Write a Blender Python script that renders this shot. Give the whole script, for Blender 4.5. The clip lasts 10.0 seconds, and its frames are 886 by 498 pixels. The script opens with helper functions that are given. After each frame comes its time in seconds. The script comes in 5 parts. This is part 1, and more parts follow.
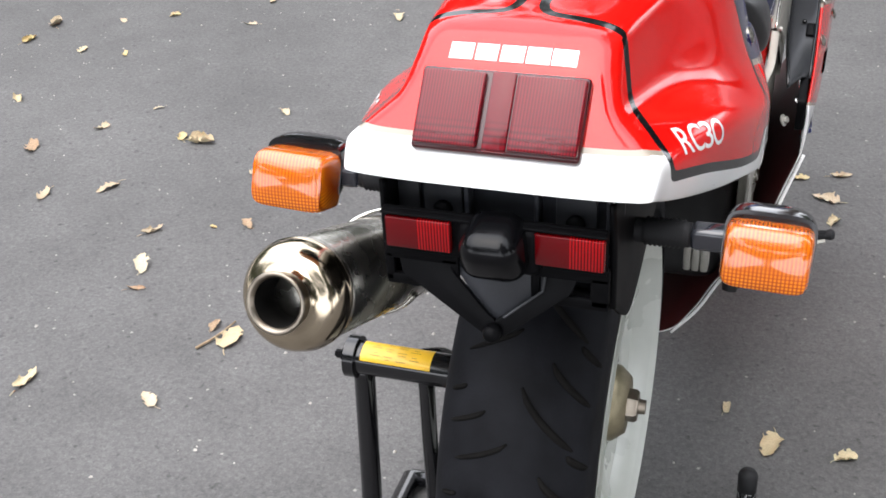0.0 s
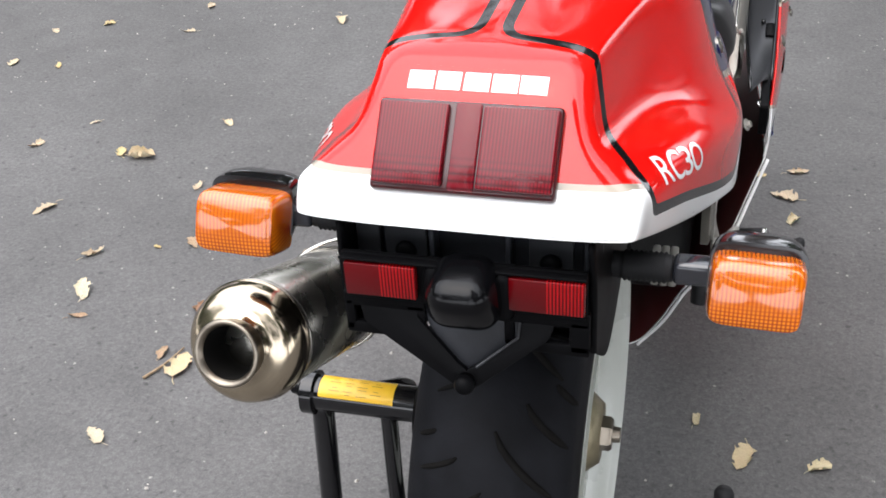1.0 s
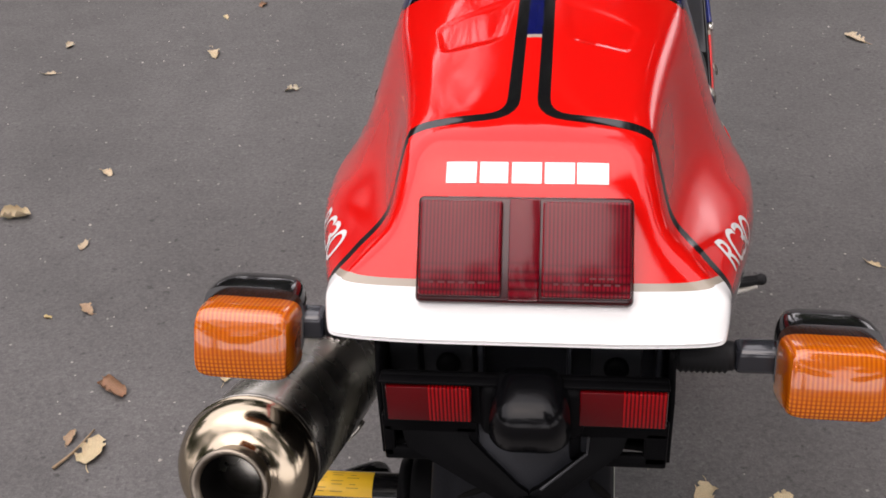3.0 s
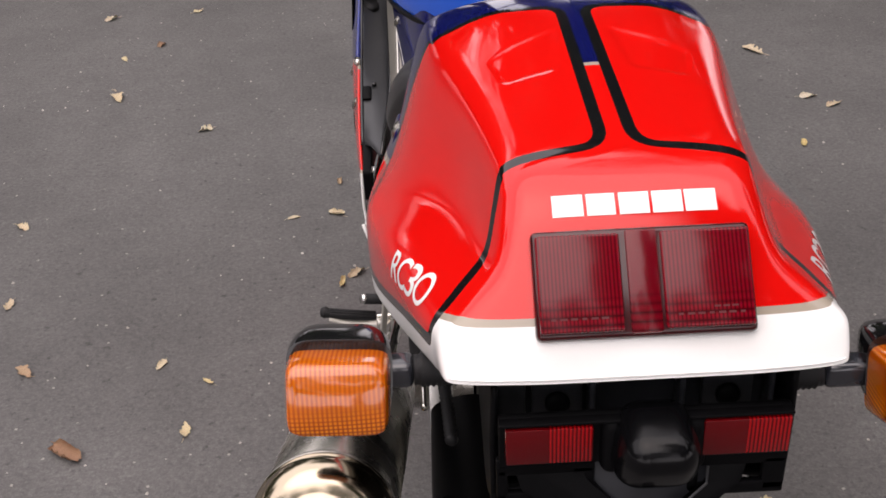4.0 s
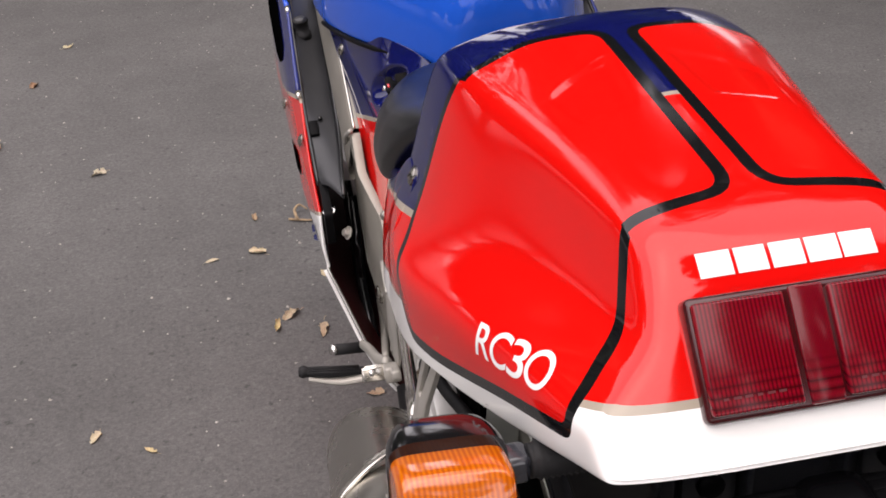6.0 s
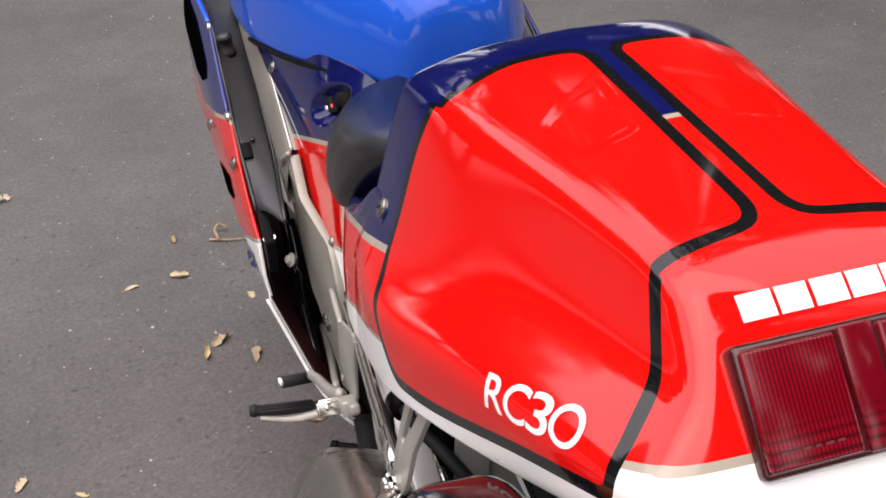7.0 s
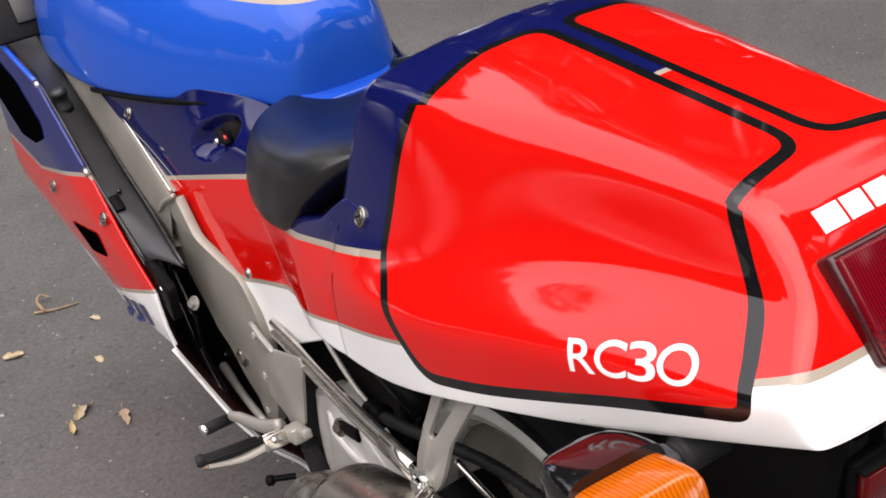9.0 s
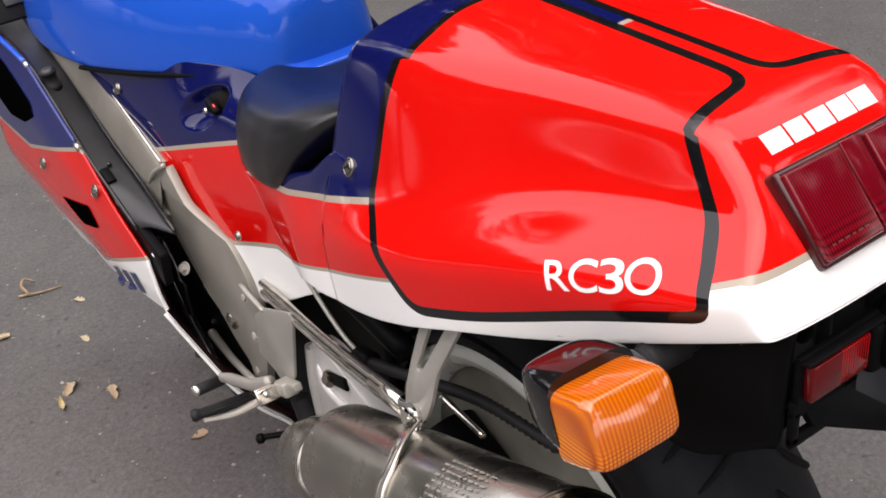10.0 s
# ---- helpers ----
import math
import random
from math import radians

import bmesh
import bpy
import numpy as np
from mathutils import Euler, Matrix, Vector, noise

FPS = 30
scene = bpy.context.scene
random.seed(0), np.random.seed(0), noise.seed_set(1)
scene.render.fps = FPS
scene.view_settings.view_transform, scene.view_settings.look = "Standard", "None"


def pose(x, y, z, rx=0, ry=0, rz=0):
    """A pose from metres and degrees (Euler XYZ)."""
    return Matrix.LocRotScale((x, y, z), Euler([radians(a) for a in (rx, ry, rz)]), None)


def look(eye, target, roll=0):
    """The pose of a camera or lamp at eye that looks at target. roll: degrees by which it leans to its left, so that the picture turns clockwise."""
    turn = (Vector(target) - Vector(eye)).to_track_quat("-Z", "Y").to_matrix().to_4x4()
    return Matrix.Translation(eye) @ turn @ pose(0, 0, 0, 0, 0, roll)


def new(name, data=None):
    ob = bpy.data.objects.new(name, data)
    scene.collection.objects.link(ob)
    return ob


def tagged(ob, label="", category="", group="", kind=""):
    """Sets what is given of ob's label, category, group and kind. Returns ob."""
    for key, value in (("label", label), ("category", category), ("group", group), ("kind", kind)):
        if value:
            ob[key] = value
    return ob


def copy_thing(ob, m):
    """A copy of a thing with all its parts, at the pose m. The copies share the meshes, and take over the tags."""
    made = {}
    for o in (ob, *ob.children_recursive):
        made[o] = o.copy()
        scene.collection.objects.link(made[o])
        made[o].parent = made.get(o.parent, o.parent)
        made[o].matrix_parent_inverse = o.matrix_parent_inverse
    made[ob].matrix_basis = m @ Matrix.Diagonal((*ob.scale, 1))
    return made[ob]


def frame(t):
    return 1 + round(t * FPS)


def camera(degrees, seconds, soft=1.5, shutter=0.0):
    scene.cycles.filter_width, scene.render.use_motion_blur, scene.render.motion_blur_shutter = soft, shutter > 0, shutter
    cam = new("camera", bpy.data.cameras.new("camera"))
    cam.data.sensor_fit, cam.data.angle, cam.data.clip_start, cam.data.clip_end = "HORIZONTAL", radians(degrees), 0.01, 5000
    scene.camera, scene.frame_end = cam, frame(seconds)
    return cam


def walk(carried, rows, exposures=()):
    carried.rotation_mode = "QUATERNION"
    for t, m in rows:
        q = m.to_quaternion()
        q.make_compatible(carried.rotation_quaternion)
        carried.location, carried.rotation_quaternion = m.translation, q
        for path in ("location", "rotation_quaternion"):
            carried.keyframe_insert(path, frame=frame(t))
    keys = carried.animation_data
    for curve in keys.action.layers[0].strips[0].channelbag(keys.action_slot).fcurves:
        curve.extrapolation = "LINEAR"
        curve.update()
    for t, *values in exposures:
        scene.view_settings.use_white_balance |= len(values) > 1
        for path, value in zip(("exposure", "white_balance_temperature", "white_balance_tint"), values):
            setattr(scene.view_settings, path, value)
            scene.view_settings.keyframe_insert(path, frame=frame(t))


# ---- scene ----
cam = camera(43.3, 10.0, soft=1.7)
PATH = [
    (0, (0.224, -1.086, 1.289), (-0.349, 0.512, 0.233), -3.3),
    (0.5, (0.211, -1.054, 1.288), (-0.317, 0.566, 0.24), -2.7),
    (1, (0.187, -1.009, 1.284), (-0.297, 0.61, 0.213), -3.7),
    (1.5, (0.156, -0.965, 1.281), (-0.287, 0.66, 0.202), -4.0),
    (2, (0.123, -0.931, 1.289), (-0.25, 0.706, 0.202), -3.7),
    (2.2, (0.111, -0.923, 1.293), (-0.236, 0.72, 0.207), -3.6),
    (3.3, (-0.02, -0.906, 1.295), (-0.171, 0.787, 0.24), -2.4),
    (3.5, (-0.055, -0.899, 1.289), (-0.151, 0.804, 0.245), -2.0),
    (4, (-0.126, -0.895, 1.297), (-0.122, 0.815, 0.26), -2.9),
    (4.5, (-0.186, -0.887, 1.303), (-0.092, 0.833, 0.287), -3.2),
    (5, (-0.224, -0.865, 1.3), (-0.076, 0.85, 0.282), -3.6),
    (5.5, (-0.248, -0.817, 1.291), (-0.048, 0.889, 0.265), -3.6),
    (6.8, (-0.307, -0.702, 1.284), (0.063, 0.959, 0.234), -4.0),
    (7, (-0.317, -0.689, 1.284), (0.102, 0.962, 0.235), -3.7),
    (7.5, (-0.35, -0.656, 1.286), (0.202, 0.954, 0.235), -3.9),
    (8, (-0.406, -0.627, 1.286), (0.3, 0.907, 0.215), -5.3),
    (8.5, (-0.456, -0.618, 1.296), (0.305, 0.892, 0.228), -7.0),
    (9, (-0.506, -0.63, 1.295), (0.326, 0.847, 0.234), -7.2),
    (9.5, (-0.528, -0.653, 1.292), (0.342, 0.797, 0.223), -7.3),
    (10, (-0.565, -0.696, 1.296), (0.311, 0.75, 0.227), -7.3),
]
BASE = -0.08
EXPOSURES = [(t, e + BASE, k, tint) for t, e, k, tint in ((0, 1.25, 6350, 11), (1, 1.13, 6350, 11), (2, 0.8, 6450, 13), (3.5, 0.36, 6950, 20), (4.5, 0.36, 6950, 20), (5.5, 0.48, 6950, 20), (7, 0.72, 6900, 18), (7.5, 0.92, 6900, 18), (8, 0.94, 6900, 18), (8.5, 0.74, 6900, 17), (10, 0.67, 6900, 17))]
walk(cam, [(t, look(eye, target, roll)) for t, eye, target, roll in PATH], EXPOSURES)

# ---- world and light: bright overcast sky ----
SUN_UP, SUN_TURN = radians(74), radians(215)
world = bpy.data.worlds.new("overcast_sky")
scene.world = world
world.use_nodes = True
wn = world.node_tree.nodes
sky = wn.new("ShaderNodeTexSky")
sky.sky_type, sky.sun_disc = "NISHITA", False
sky.sun_elevation, sky.sun_rotation = SUN_UP, SUN_TURN
sky.air_density, sky.dust_density, sky.ozone_density = 1.0, 4.0, 1.0
haze = wn.new("ShaderNodeMix")
haze.data_type = "RGBA"
haze.inputs["Factor"].default_value = 0.72
haze.inputs["B"].default_value = (17.0, 17.2, 17.8, 1)
world.node_tree.links.new(sky.outputs[0], haze.inputs["A"])
wn["Background"].inputs["Strength"].default_value = 0.12
world.node_tree.links.new(haze.outputs["Result"], wn["Background"].inputs["Color"])
sun = new("sun", bpy.data.lights.new("sun", "SUN"))
sun.data.energy, sun.data.angle, sun.data.color = 1.0, radians(70), (1.0, 0.96, 0.9)
sun.matrix_world = look((0.5 * math.sin(SUN_TURN), 0.5 * math.cos(SUN_TURN), 0.5 * math.tan(SUN_UP)), (0, 0, 0))


# ---- materials ----
def material(name, colour, rough=0.5, metal=0.0, coat=0.0, vary=0.0, size=20.0, bump=0.0, bump_size=200.0, gloss=0.5):
    """A painted, plastic or metal surface with variation at two scales."""
    m = bpy.data.materials.new(name)
    m.use_nodes = True
    n, l = m.node_tree.nodes, m.node_tree.links
    b = n["Principled BSDF"]
    b.inputs["Base Color"].default_value = (*colour, 1)
    b.inputs["Roughness"].default_value, b.inputs["Metallic"].default_value = rough, metal
    b.inputs["Specular IOR Level"].default_value = gloss
    b.inputs["Coat Weight"].default_value, b.inputs["Coat Roughness"].default_value = coat, 0.03
    where = n.new("ShaderNodeTexCoord").outputs["Object"]
    if vary:
        noise_a = n.new("ShaderNodeTexNoise")
        noise_a.inputs["Scale"].default_value, noise_a.inputs["Detail"].default_value = size, 6
        l.new(where, noise_a.inputs["Vector"])
        ramp = n.new("ShaderNodeMapRange")
        ramp.inputs["From Min"].default_value, ramp.inputs["From Max"].default_value = 0.3, 0.7
        ramp.inputs["To Min"].default_value, ramp.inputs["To Max"].default_value = 1 - vary, 1 + vary
        l.new(noise_a.outputs["Fac"], ramp.inputs["Value"])
        mul = n.new("ShaderNodeVectorMath")
        mul.operation = "SCALE"
        mul.inputs[0].default_value = colour
        l.new(ramp.outputs["Result"], mul.inputs["Scale"])
        l.new(mul.outputs["Vector"], b.inputs["Base Color"])
        rr = n.new("ShaderNodeMapRange")
        rr.inputs["To Min"].default_value, rr.inputs["To Max"].default_value = max(0.02, rough - 0.12 * rough - 0.02), rough + 0.2 * rough
        l.new(noise_a.outputs["Fac"], rr.inputs["Value"])
        l.new(rr.outputs["Result"], b.inputs["Roughness"])
    if bump:
        fine = n.new("ShaderNodeTexNoise")
        fine.inputs["Scale"].default_value, fine.inputs["Detail"].default_value = bump_size, 4
        l.new(where, fine.inputs["Vector"])
        bn = n.new("ShaderNodeBump")
        bn.inputs["Strength"].default_value, bn.inputs["Distance"].default_value = bump, 0.001
        l.new(fine.outputs["Fac"], bn.inputs["Height"])
        l.new(bn.outputs["Normal"], b.inputs["Normal"])
    return m


RED, NAVY, WHITE, SILVER, BLACK = (0.66, 0.006, 0.004), (0.004, 0.006, 0.07), (0.84, 0.84, 0.825), (0.36, 0.31, 0.25), (0.006, 0.006, 0.007)


def livery(name, zones, base=RED, rough=0.095):
    """Gloss paint: base colour, then zones laid over in turn. A zone is (attribute, limit, colour): above the limit,
    or, with a width as a fourth number, a line of that half width along the attribute's zero."""
    m = material(name, base, rough, gloss=0.52)
    n, l = m.node_tree.nodes, m.node_tree.links
    b = n["Principled BSDF"]
    before = None
    for attribute, limit, colour, *line in zones:
        a = n.new("ShaderNodeAttribute")
        a.attribute_name = attribute
        value = a.outputs["Fac"]
        if line:
            size = n.new("ShaderNodeMath")
            size.operation = "ABSOLUTE"
            l.new(value, size.inputs[0])
            value = size.outputs[0]
        g = n.new("ShaderNodeMath")
        g.operation = "LESS_THAN" if line else "GREATER_THAN"
        g.inputs[1].default_value = line[0] if line else limit
        l.new(value, g.inputs[0])
        mix = n.new("ShaderNodeMix")
        mix.data_type = "RGBA"
        mix.inputs["A"].default_value, mix.inputs["B"].default_value = (*base, 1), (*colour, 1)
        l.new(g.outputs[0], mix.inputs["Factor"])
        if before:
            l.new(before, mix.inputs["A"])
        before = mix.outputs["Result"]
    # fine swirl dust over the lacquer
    dust = n.new("ShaderNodeTexNoise")
    dust.inputs["Scale"].default_value, dust.inputs["Detail"].default_value = 9, 8
    l.new(n.new("ShaderNodeTexCoord").outputs["Object"], dust.inputs["Vector"])
    r = n.new("ShaderNodeMapRange")
    r.inputs["From Min"].default_value, r.inputs["From Max"].default_value = 0.35, 0.75
    r.inputs["To Min"].default_value, r.inputs["To Max"].default_value = max(0.02, rough - 0.05), rough + 0.06
    l.new(dust.outputs["Fac"], r.inputs["Value"])
    l.new(r.outputs["Result"], b.inputs["Roughness"])
    if before:
        l.new(before, b.inputs["Base Color"])
    return m


def plastic_lens(name, dark, bright, ribs=0, rows=0, ribs_from=0.0, rows_to=0.0, rough=0.2, deep=0.35, skin=1.6, haze=0.07, faint_ribs=(0.35, 0.12)):
    """Coloured moulded lens under a smooth glossy skin: upright ribs across its width from ribs_from on, crossed by rows
    below rows_to (both as a share of its size)."""
    m = material(name, bright, rough, 0.0, 1.0)
    n, l = m.node_tree.nodes, m.node_tree.links
    b = n["Principled BSDF"]
    b.inputs["Coat IOR"].default_value = skin
    b.inputs["Coat Roughness"].default_value = haze
    b.inputs["Subsurface Weight"].default_value = 0.2
    b.inputs["Subsurface Radius"].default_value = (0.02, 0.008, 0.002)
    b.inputs["Subsurface Scale"].default_value = 0.25
    if not ribs:
        return m
    axes = n.new("ShaderNodeSeparateXYZ")
    l.new(n.new("ShaderNodeTexCoord").outputs["Generated"], axes.inputs[0])

    def op(kind, a, c=None, d=None):
        o = n.new("ShaderNodeMath")
        o.operation = kind
        for k, v in enumerate((a, c, d)):
            if isinstance(v, (int, float)):
                o.inputs[k].default_value = v
            elif v is not None:
                l.new(v, o.inputs[k])
        return o.outputs[0]

    def wave(axis, count):
        return op("MULTIPLY_ADD", op("SINE", op("MULTIPLY", axis, count * 2 * math.pi)), 0.5, 0.5)

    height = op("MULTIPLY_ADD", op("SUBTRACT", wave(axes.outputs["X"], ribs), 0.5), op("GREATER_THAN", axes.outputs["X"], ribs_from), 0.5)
    # Ribbed half painted brighter, for the light a reflector throws back
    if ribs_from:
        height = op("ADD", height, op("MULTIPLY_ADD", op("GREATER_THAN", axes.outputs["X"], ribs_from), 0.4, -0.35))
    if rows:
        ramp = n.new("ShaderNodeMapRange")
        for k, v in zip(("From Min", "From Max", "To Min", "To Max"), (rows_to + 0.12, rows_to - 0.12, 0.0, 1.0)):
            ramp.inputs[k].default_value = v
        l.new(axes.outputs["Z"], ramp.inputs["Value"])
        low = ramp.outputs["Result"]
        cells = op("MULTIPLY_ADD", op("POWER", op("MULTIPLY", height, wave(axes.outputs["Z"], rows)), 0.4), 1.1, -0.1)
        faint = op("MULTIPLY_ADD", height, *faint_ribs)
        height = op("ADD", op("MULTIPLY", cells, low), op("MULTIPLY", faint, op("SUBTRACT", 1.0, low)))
    bn = n.new("ShaderNodeBump")
    bn.inputs["Strength"].default_value, bn.inputs["Distance"].default_value = deep, 0.001
    l.new(height, bn.inputs["Height"])
    l.new(bn.outputs["Normal"], b.inputs["Normal"])
    # Rib and row valleys take the dark tone, shade painted into the colour
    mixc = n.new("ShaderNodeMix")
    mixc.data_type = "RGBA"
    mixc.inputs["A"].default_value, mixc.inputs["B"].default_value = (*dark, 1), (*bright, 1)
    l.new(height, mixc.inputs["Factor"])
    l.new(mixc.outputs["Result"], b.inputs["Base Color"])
    return m


def asphalt_material():
    m = material("asphalt", (0.1, 0.1, 0.1), 0.85)
    n, l = m.node_tree.nodes, m.node_tree.links
    b = n["Principled BSDF"]
    where = n.new("ShaderNodeTexCoord").outputs["Object"]

    def tex(kind, scale, detail=4, rough=0.6):
        t = n.new(kind)
        t.inputs["Scale"].default_value = scale
        if kind == "ShaderNodeTexNoise":
            t.inputs["Detail"].default_value, t.inputs["Roughness"].default_value = detail, rough
        l.new(where, t.inputs["Vector"])
        return t

    def scaled(socket, lo, hi, to_lo, to_hi):
        r = n.new("ShaderNodeMapRange")
        for k, v in zip(("From Min", "From Max", "To Min", "To Max"), (lo, hi, to_lo, to_hi)):
            r.inputs[k].default_value = v
        l.new(socket, r.inputs["Value"])
        return r.outputs["Result"]

    def op(kind, a, c):
        o = n.new("ShaderNodeMath")
        o.operation = kind
        l.new(a, o.inputs[0])
        if isinstance(c, float):
            o.inputs[1].default_value = c
        else:
            l.new(c, o.inputs[1])
        return o.outputs[0]

    patches = scaled(tex("ShaderNodeTexNoise", 1.4, 6, 0.65).outputs["Fac"], 0.3, 0.7, 0.78, 1.2)
    stains = scaled(tex("ShaderNodeTexNoise", 6, 6, 0.7).outputs["Fac"], 0.3, 0.7, 0.88, 1.1)
    cell = tex("ShaderNodeTexVoronoi", 210)
    stones = scaled(n_random(n, l, cell.outputs["Color"]), 0.0, 1.0, 0.87, 1.13)
    grit = scaled(tex("ShaderNodeTexNoise", 320, 4, 0.75).outputs["Fac"], 0.3, 0.7, 0.76, 1.24)
    lumps = scaled(tex("ShaderNodeTexNoise", 95, 5, 0.7).outputs["Fac"], 0.32, 0.68, 0.78, 1.2)
    shade = op("MULTIPLY", op("MULTIPLY", patches, stains), op("MULTIPLY", stones, grit))
    # small worn pits, drawn out and dark
    pit_noise = tex("ShaderNodeTexNoise", 48, 3, 0.55)
    pits = scaled(pit_noise.outputs["Fac"], 0.62, 0.72, 1.0, 0.55)
    light = scaled(tex("ShaderNodeTexNoise", 26, 4, 0.6).outputs["Fac"], 0.6, 0.78, 1.0, 1.3)
    shade = op("MULTIPLY", op("MULTIPLY", shade, lumps), op("MULTIPLY", pits, light))
    # pale chippings strewn in the surface
    speck = tex("ShaderNodeTexVoronoi", 55)
    warp = n.new("ShaderNodeVectorMath")
    warp.operation = "MULTIPLY_ADD"
    l.new(tex("ShaderNodeTexNoise", 240, 2).outputs["Color"], warp.inputs[0])
    warp.inputs[1].default_value = (0.007, 0.007, 0.0)
    l.new(where, warp.inputs[2])
    l.new(warp.outputs["Vector"], speck.inputs["Vector"])
    near = op("LESS_THAN", speck.outputs["Distance"], 0.15)
    rare = op("GREATER_THAN", n_random(n, l, speck.outputs["Color"]), 0.95)
    pale = op("MULTIPLY", near, rare)
    mul = n.new("ShaderNodeVectorMath")
    mul.operation = "SCALE"
    mul.inputs[0].default_value = (0.095, 0.0925, 0.091)
    l.new(shade, mul.inputs["Scale"])
    mix = n.new("ShaderNodeMix")
    mix.data_type = "RGBA"
    mix.inputs["B"].default_value = (0.26, 0.25, 0.23, 1)
    l.new(mul.outputs["Vector"], mix.inputs["A"])
    l.new(pale, mix.inputs["Factor"])
    l.new(mix.outputs["Result"], b.inputs["Base Color"])
    bn = n.new("ShaderNodeBump")
    bn.inputs["Strength"].default_value, bn.inputs["Distance"].default_value = 0.42, 0.002
    l.new(op("ADD", op("MULTIPLY", pits, 1.2), op("ADD", op("MULTIPLY", cell.outputs["Distance"], 0.6), op("ADD", op("MULTIPLY", grit, 0.35), op("MULTIPLY", lumps, 0.5)))), bn.inputs["Height"])
    l.new(bn.outputs["Normal"], b.inputs["Normal"])
    return m


def n_random(n, l, colour):
    """One number from a cell's random colour."""
    s = n.new("ShaderNodeSeparateColor")
    l.new(colour, s.inputs[0])
    return s.outputs[0]


def leaf_material():
    m = material("dry_leaf", (0.4, 0.3, 0.18), 0.75)
    n, l = m.node_tree.nodes, m.node_tree.links
    b = n["Principled BSDF"]
    info = n.new("ShaderNodeObjectInfo")
    ramp = n.new("ShaderNodeValToRGB")
    e = ramp.color_ramp.elements
    e[0].position, e[0].color = 0.0, (0.4, 0.29, 0.18, 1)
    e[1].position, e[1].color = 1.0, (0.62, 0.55, 0.42, 1)
    for p, c in ((0.12, (0.26, 0.13, 0.07, 1)), (0.2, (0.46, 0.36, 0.24, 1)), (0.55, (0.58, 0.48, 0.34, 1)), (0.8, (0.56, 0.43, 0.18, 1))):
        x = e.new(p)
        x.color = c
    l.new(info.outputs["Random"], ramp.inputs[0])
    spots = n.new("ShaderNodeTexNoise")
    spots.inputs["Scale"].default_value, spots.inputs["Detail"].default_value = 90, 5
    l.new(n.new("ShaderNodeTexCoord").outputs["Object"], spots.inputs["Vector"])
    r = n.new("ShaderNodeMapRange")
    r.inputs["From Min"].default_value, r.inputs["From Max"].default_value = 0.35, 0.65
    r.inputs["To Min"].default_value, r.inputs["To Max"].default_value = 0.5, 1.15
    l.new(spots.outputs["Fac"], r.inputs["Value"])
    mul = n.new("ShaderNodeVectorMath")
    mul.operation = "SCALE"
    l.new(ramp.outputs["Color"], mul.inputs[0])
    l.new(r.outputs["Result"], mul.inputs["Scale"])
    l.new(mul.outputs["Vector"], b.inputs["Base Color"])
    b.inputs["Subsurface Weight"].default_value = 0.1
    b.inputs["Subsurface Scale"].default_value = 0.01
    return m


def tyre_material():
    return material("tyre_rubber", (0.0085, 0.0088, 0.0106), 0.55, 0, 0, 0.5, 22, 0.3, 300, 0.1)


M_BLACK = material("black_plastic", (0.003, 0.003, 0.0035), 0.46, 0, 0, 0.25, 14, 0.12, 500, 0.07)
# Black plastic in a lighter tone, for the light on rear-facing panels
M_TAILPANEL = material("lit_tail_plastic", (0.03, 0.0315, 0.037), 0.4, 0, 0, 0.3, 16, 0.15, 500, 0.25)
M_SHELF = material("satin_black_panel", (0.026, 0.027, 0.03), 0.38, 0, 0, 0.25, 10, 0.1, 400)
M_DULL = material("matt_black_plastic", (0.006, 0.0064, 0.0075), 0.52, 0, 0, 0.25, 12, 0.2, 500, 0.15)
M_GLOSSBLACK = material("gloss_black_paint", (0.006, 0.006, 0.007), 0.12, 0, 0.25, 0.2, 8)
M_LAMPBLACK = material("smooth_black_housing", (0.0025, 0.0025, 0.003), 0.17, 0, 0, 0.15, 20, 0.05, 500, 0.22)
M_STALK = material("grey_black_stalk", (0.03, 0.032, 0.04), 0.16, 0, 0.8, 0.1, 20)
M_RUBBER = material("black_rubber", (0.012, 0.012, 0.013), 0.6, 0, 0, 0.3, 30, 0.3, 400, 0.3)
M_TYRE = tyre_material()
M_STEEL = material("polished_steel", (0.52, 0.435, 0.32), 0.17, 1.0, 0, 0.12, 18)
M_TIP = material("browned_steel", (0.3, 0.26, 0.21), 0.32, 1.0, 0, 0.2, 40)
M_SHELL = material("polished_silencer_steel", (0.45, 0.43, 0.385), 0.27, 1.0, 0, 0.12, 22, 0.03, 300)
M_BRUSHED = material("brushed_steel", (0.37, 0.35, 0.315), 0.27, 1.0, 0, 0.15, 22, 0.06, 300)
M_ALU = material("satin_aluminium", (0.38, 0.365, 0.33), 0.42, 0.4, 0, 0.12, 16, 0.1, 300)
M_FRAME = material("frame_aluminium", (0.27, 0.255, 0.222), 0.36, 0.3, 0, 0.15, 14, 0.08, 300)
M_SILVERCAST = material("silver_cast_metal", (0.66, 0.65, 0.63), 0.34, 0.35, 0, 0.1, 16, 0.15, 400)
M_SILVERTUBE = material("silver_tube", (0.7, 0.67, 0.61), 0.16, 0.95, 0, 0.15, 30)
M_CHROME = material("bright_chrome", (0.75, 0.74, 0.72), 0.08, 1.0)
M_DARKIRON = material("dark_engine_metal", (0.02, 0.02, 0.02), 0.55, 0.3, 0, 0.4, 20, 0.3, 200)
# Black for soot in the bore and for shade in gaps and grooves
M_SOOTSHADE = material("soot_and_shade_black", (0.008, 0.0075, 0.007), 0.9, 0, 0, 0.3, 40, 0, 200, 0.1)
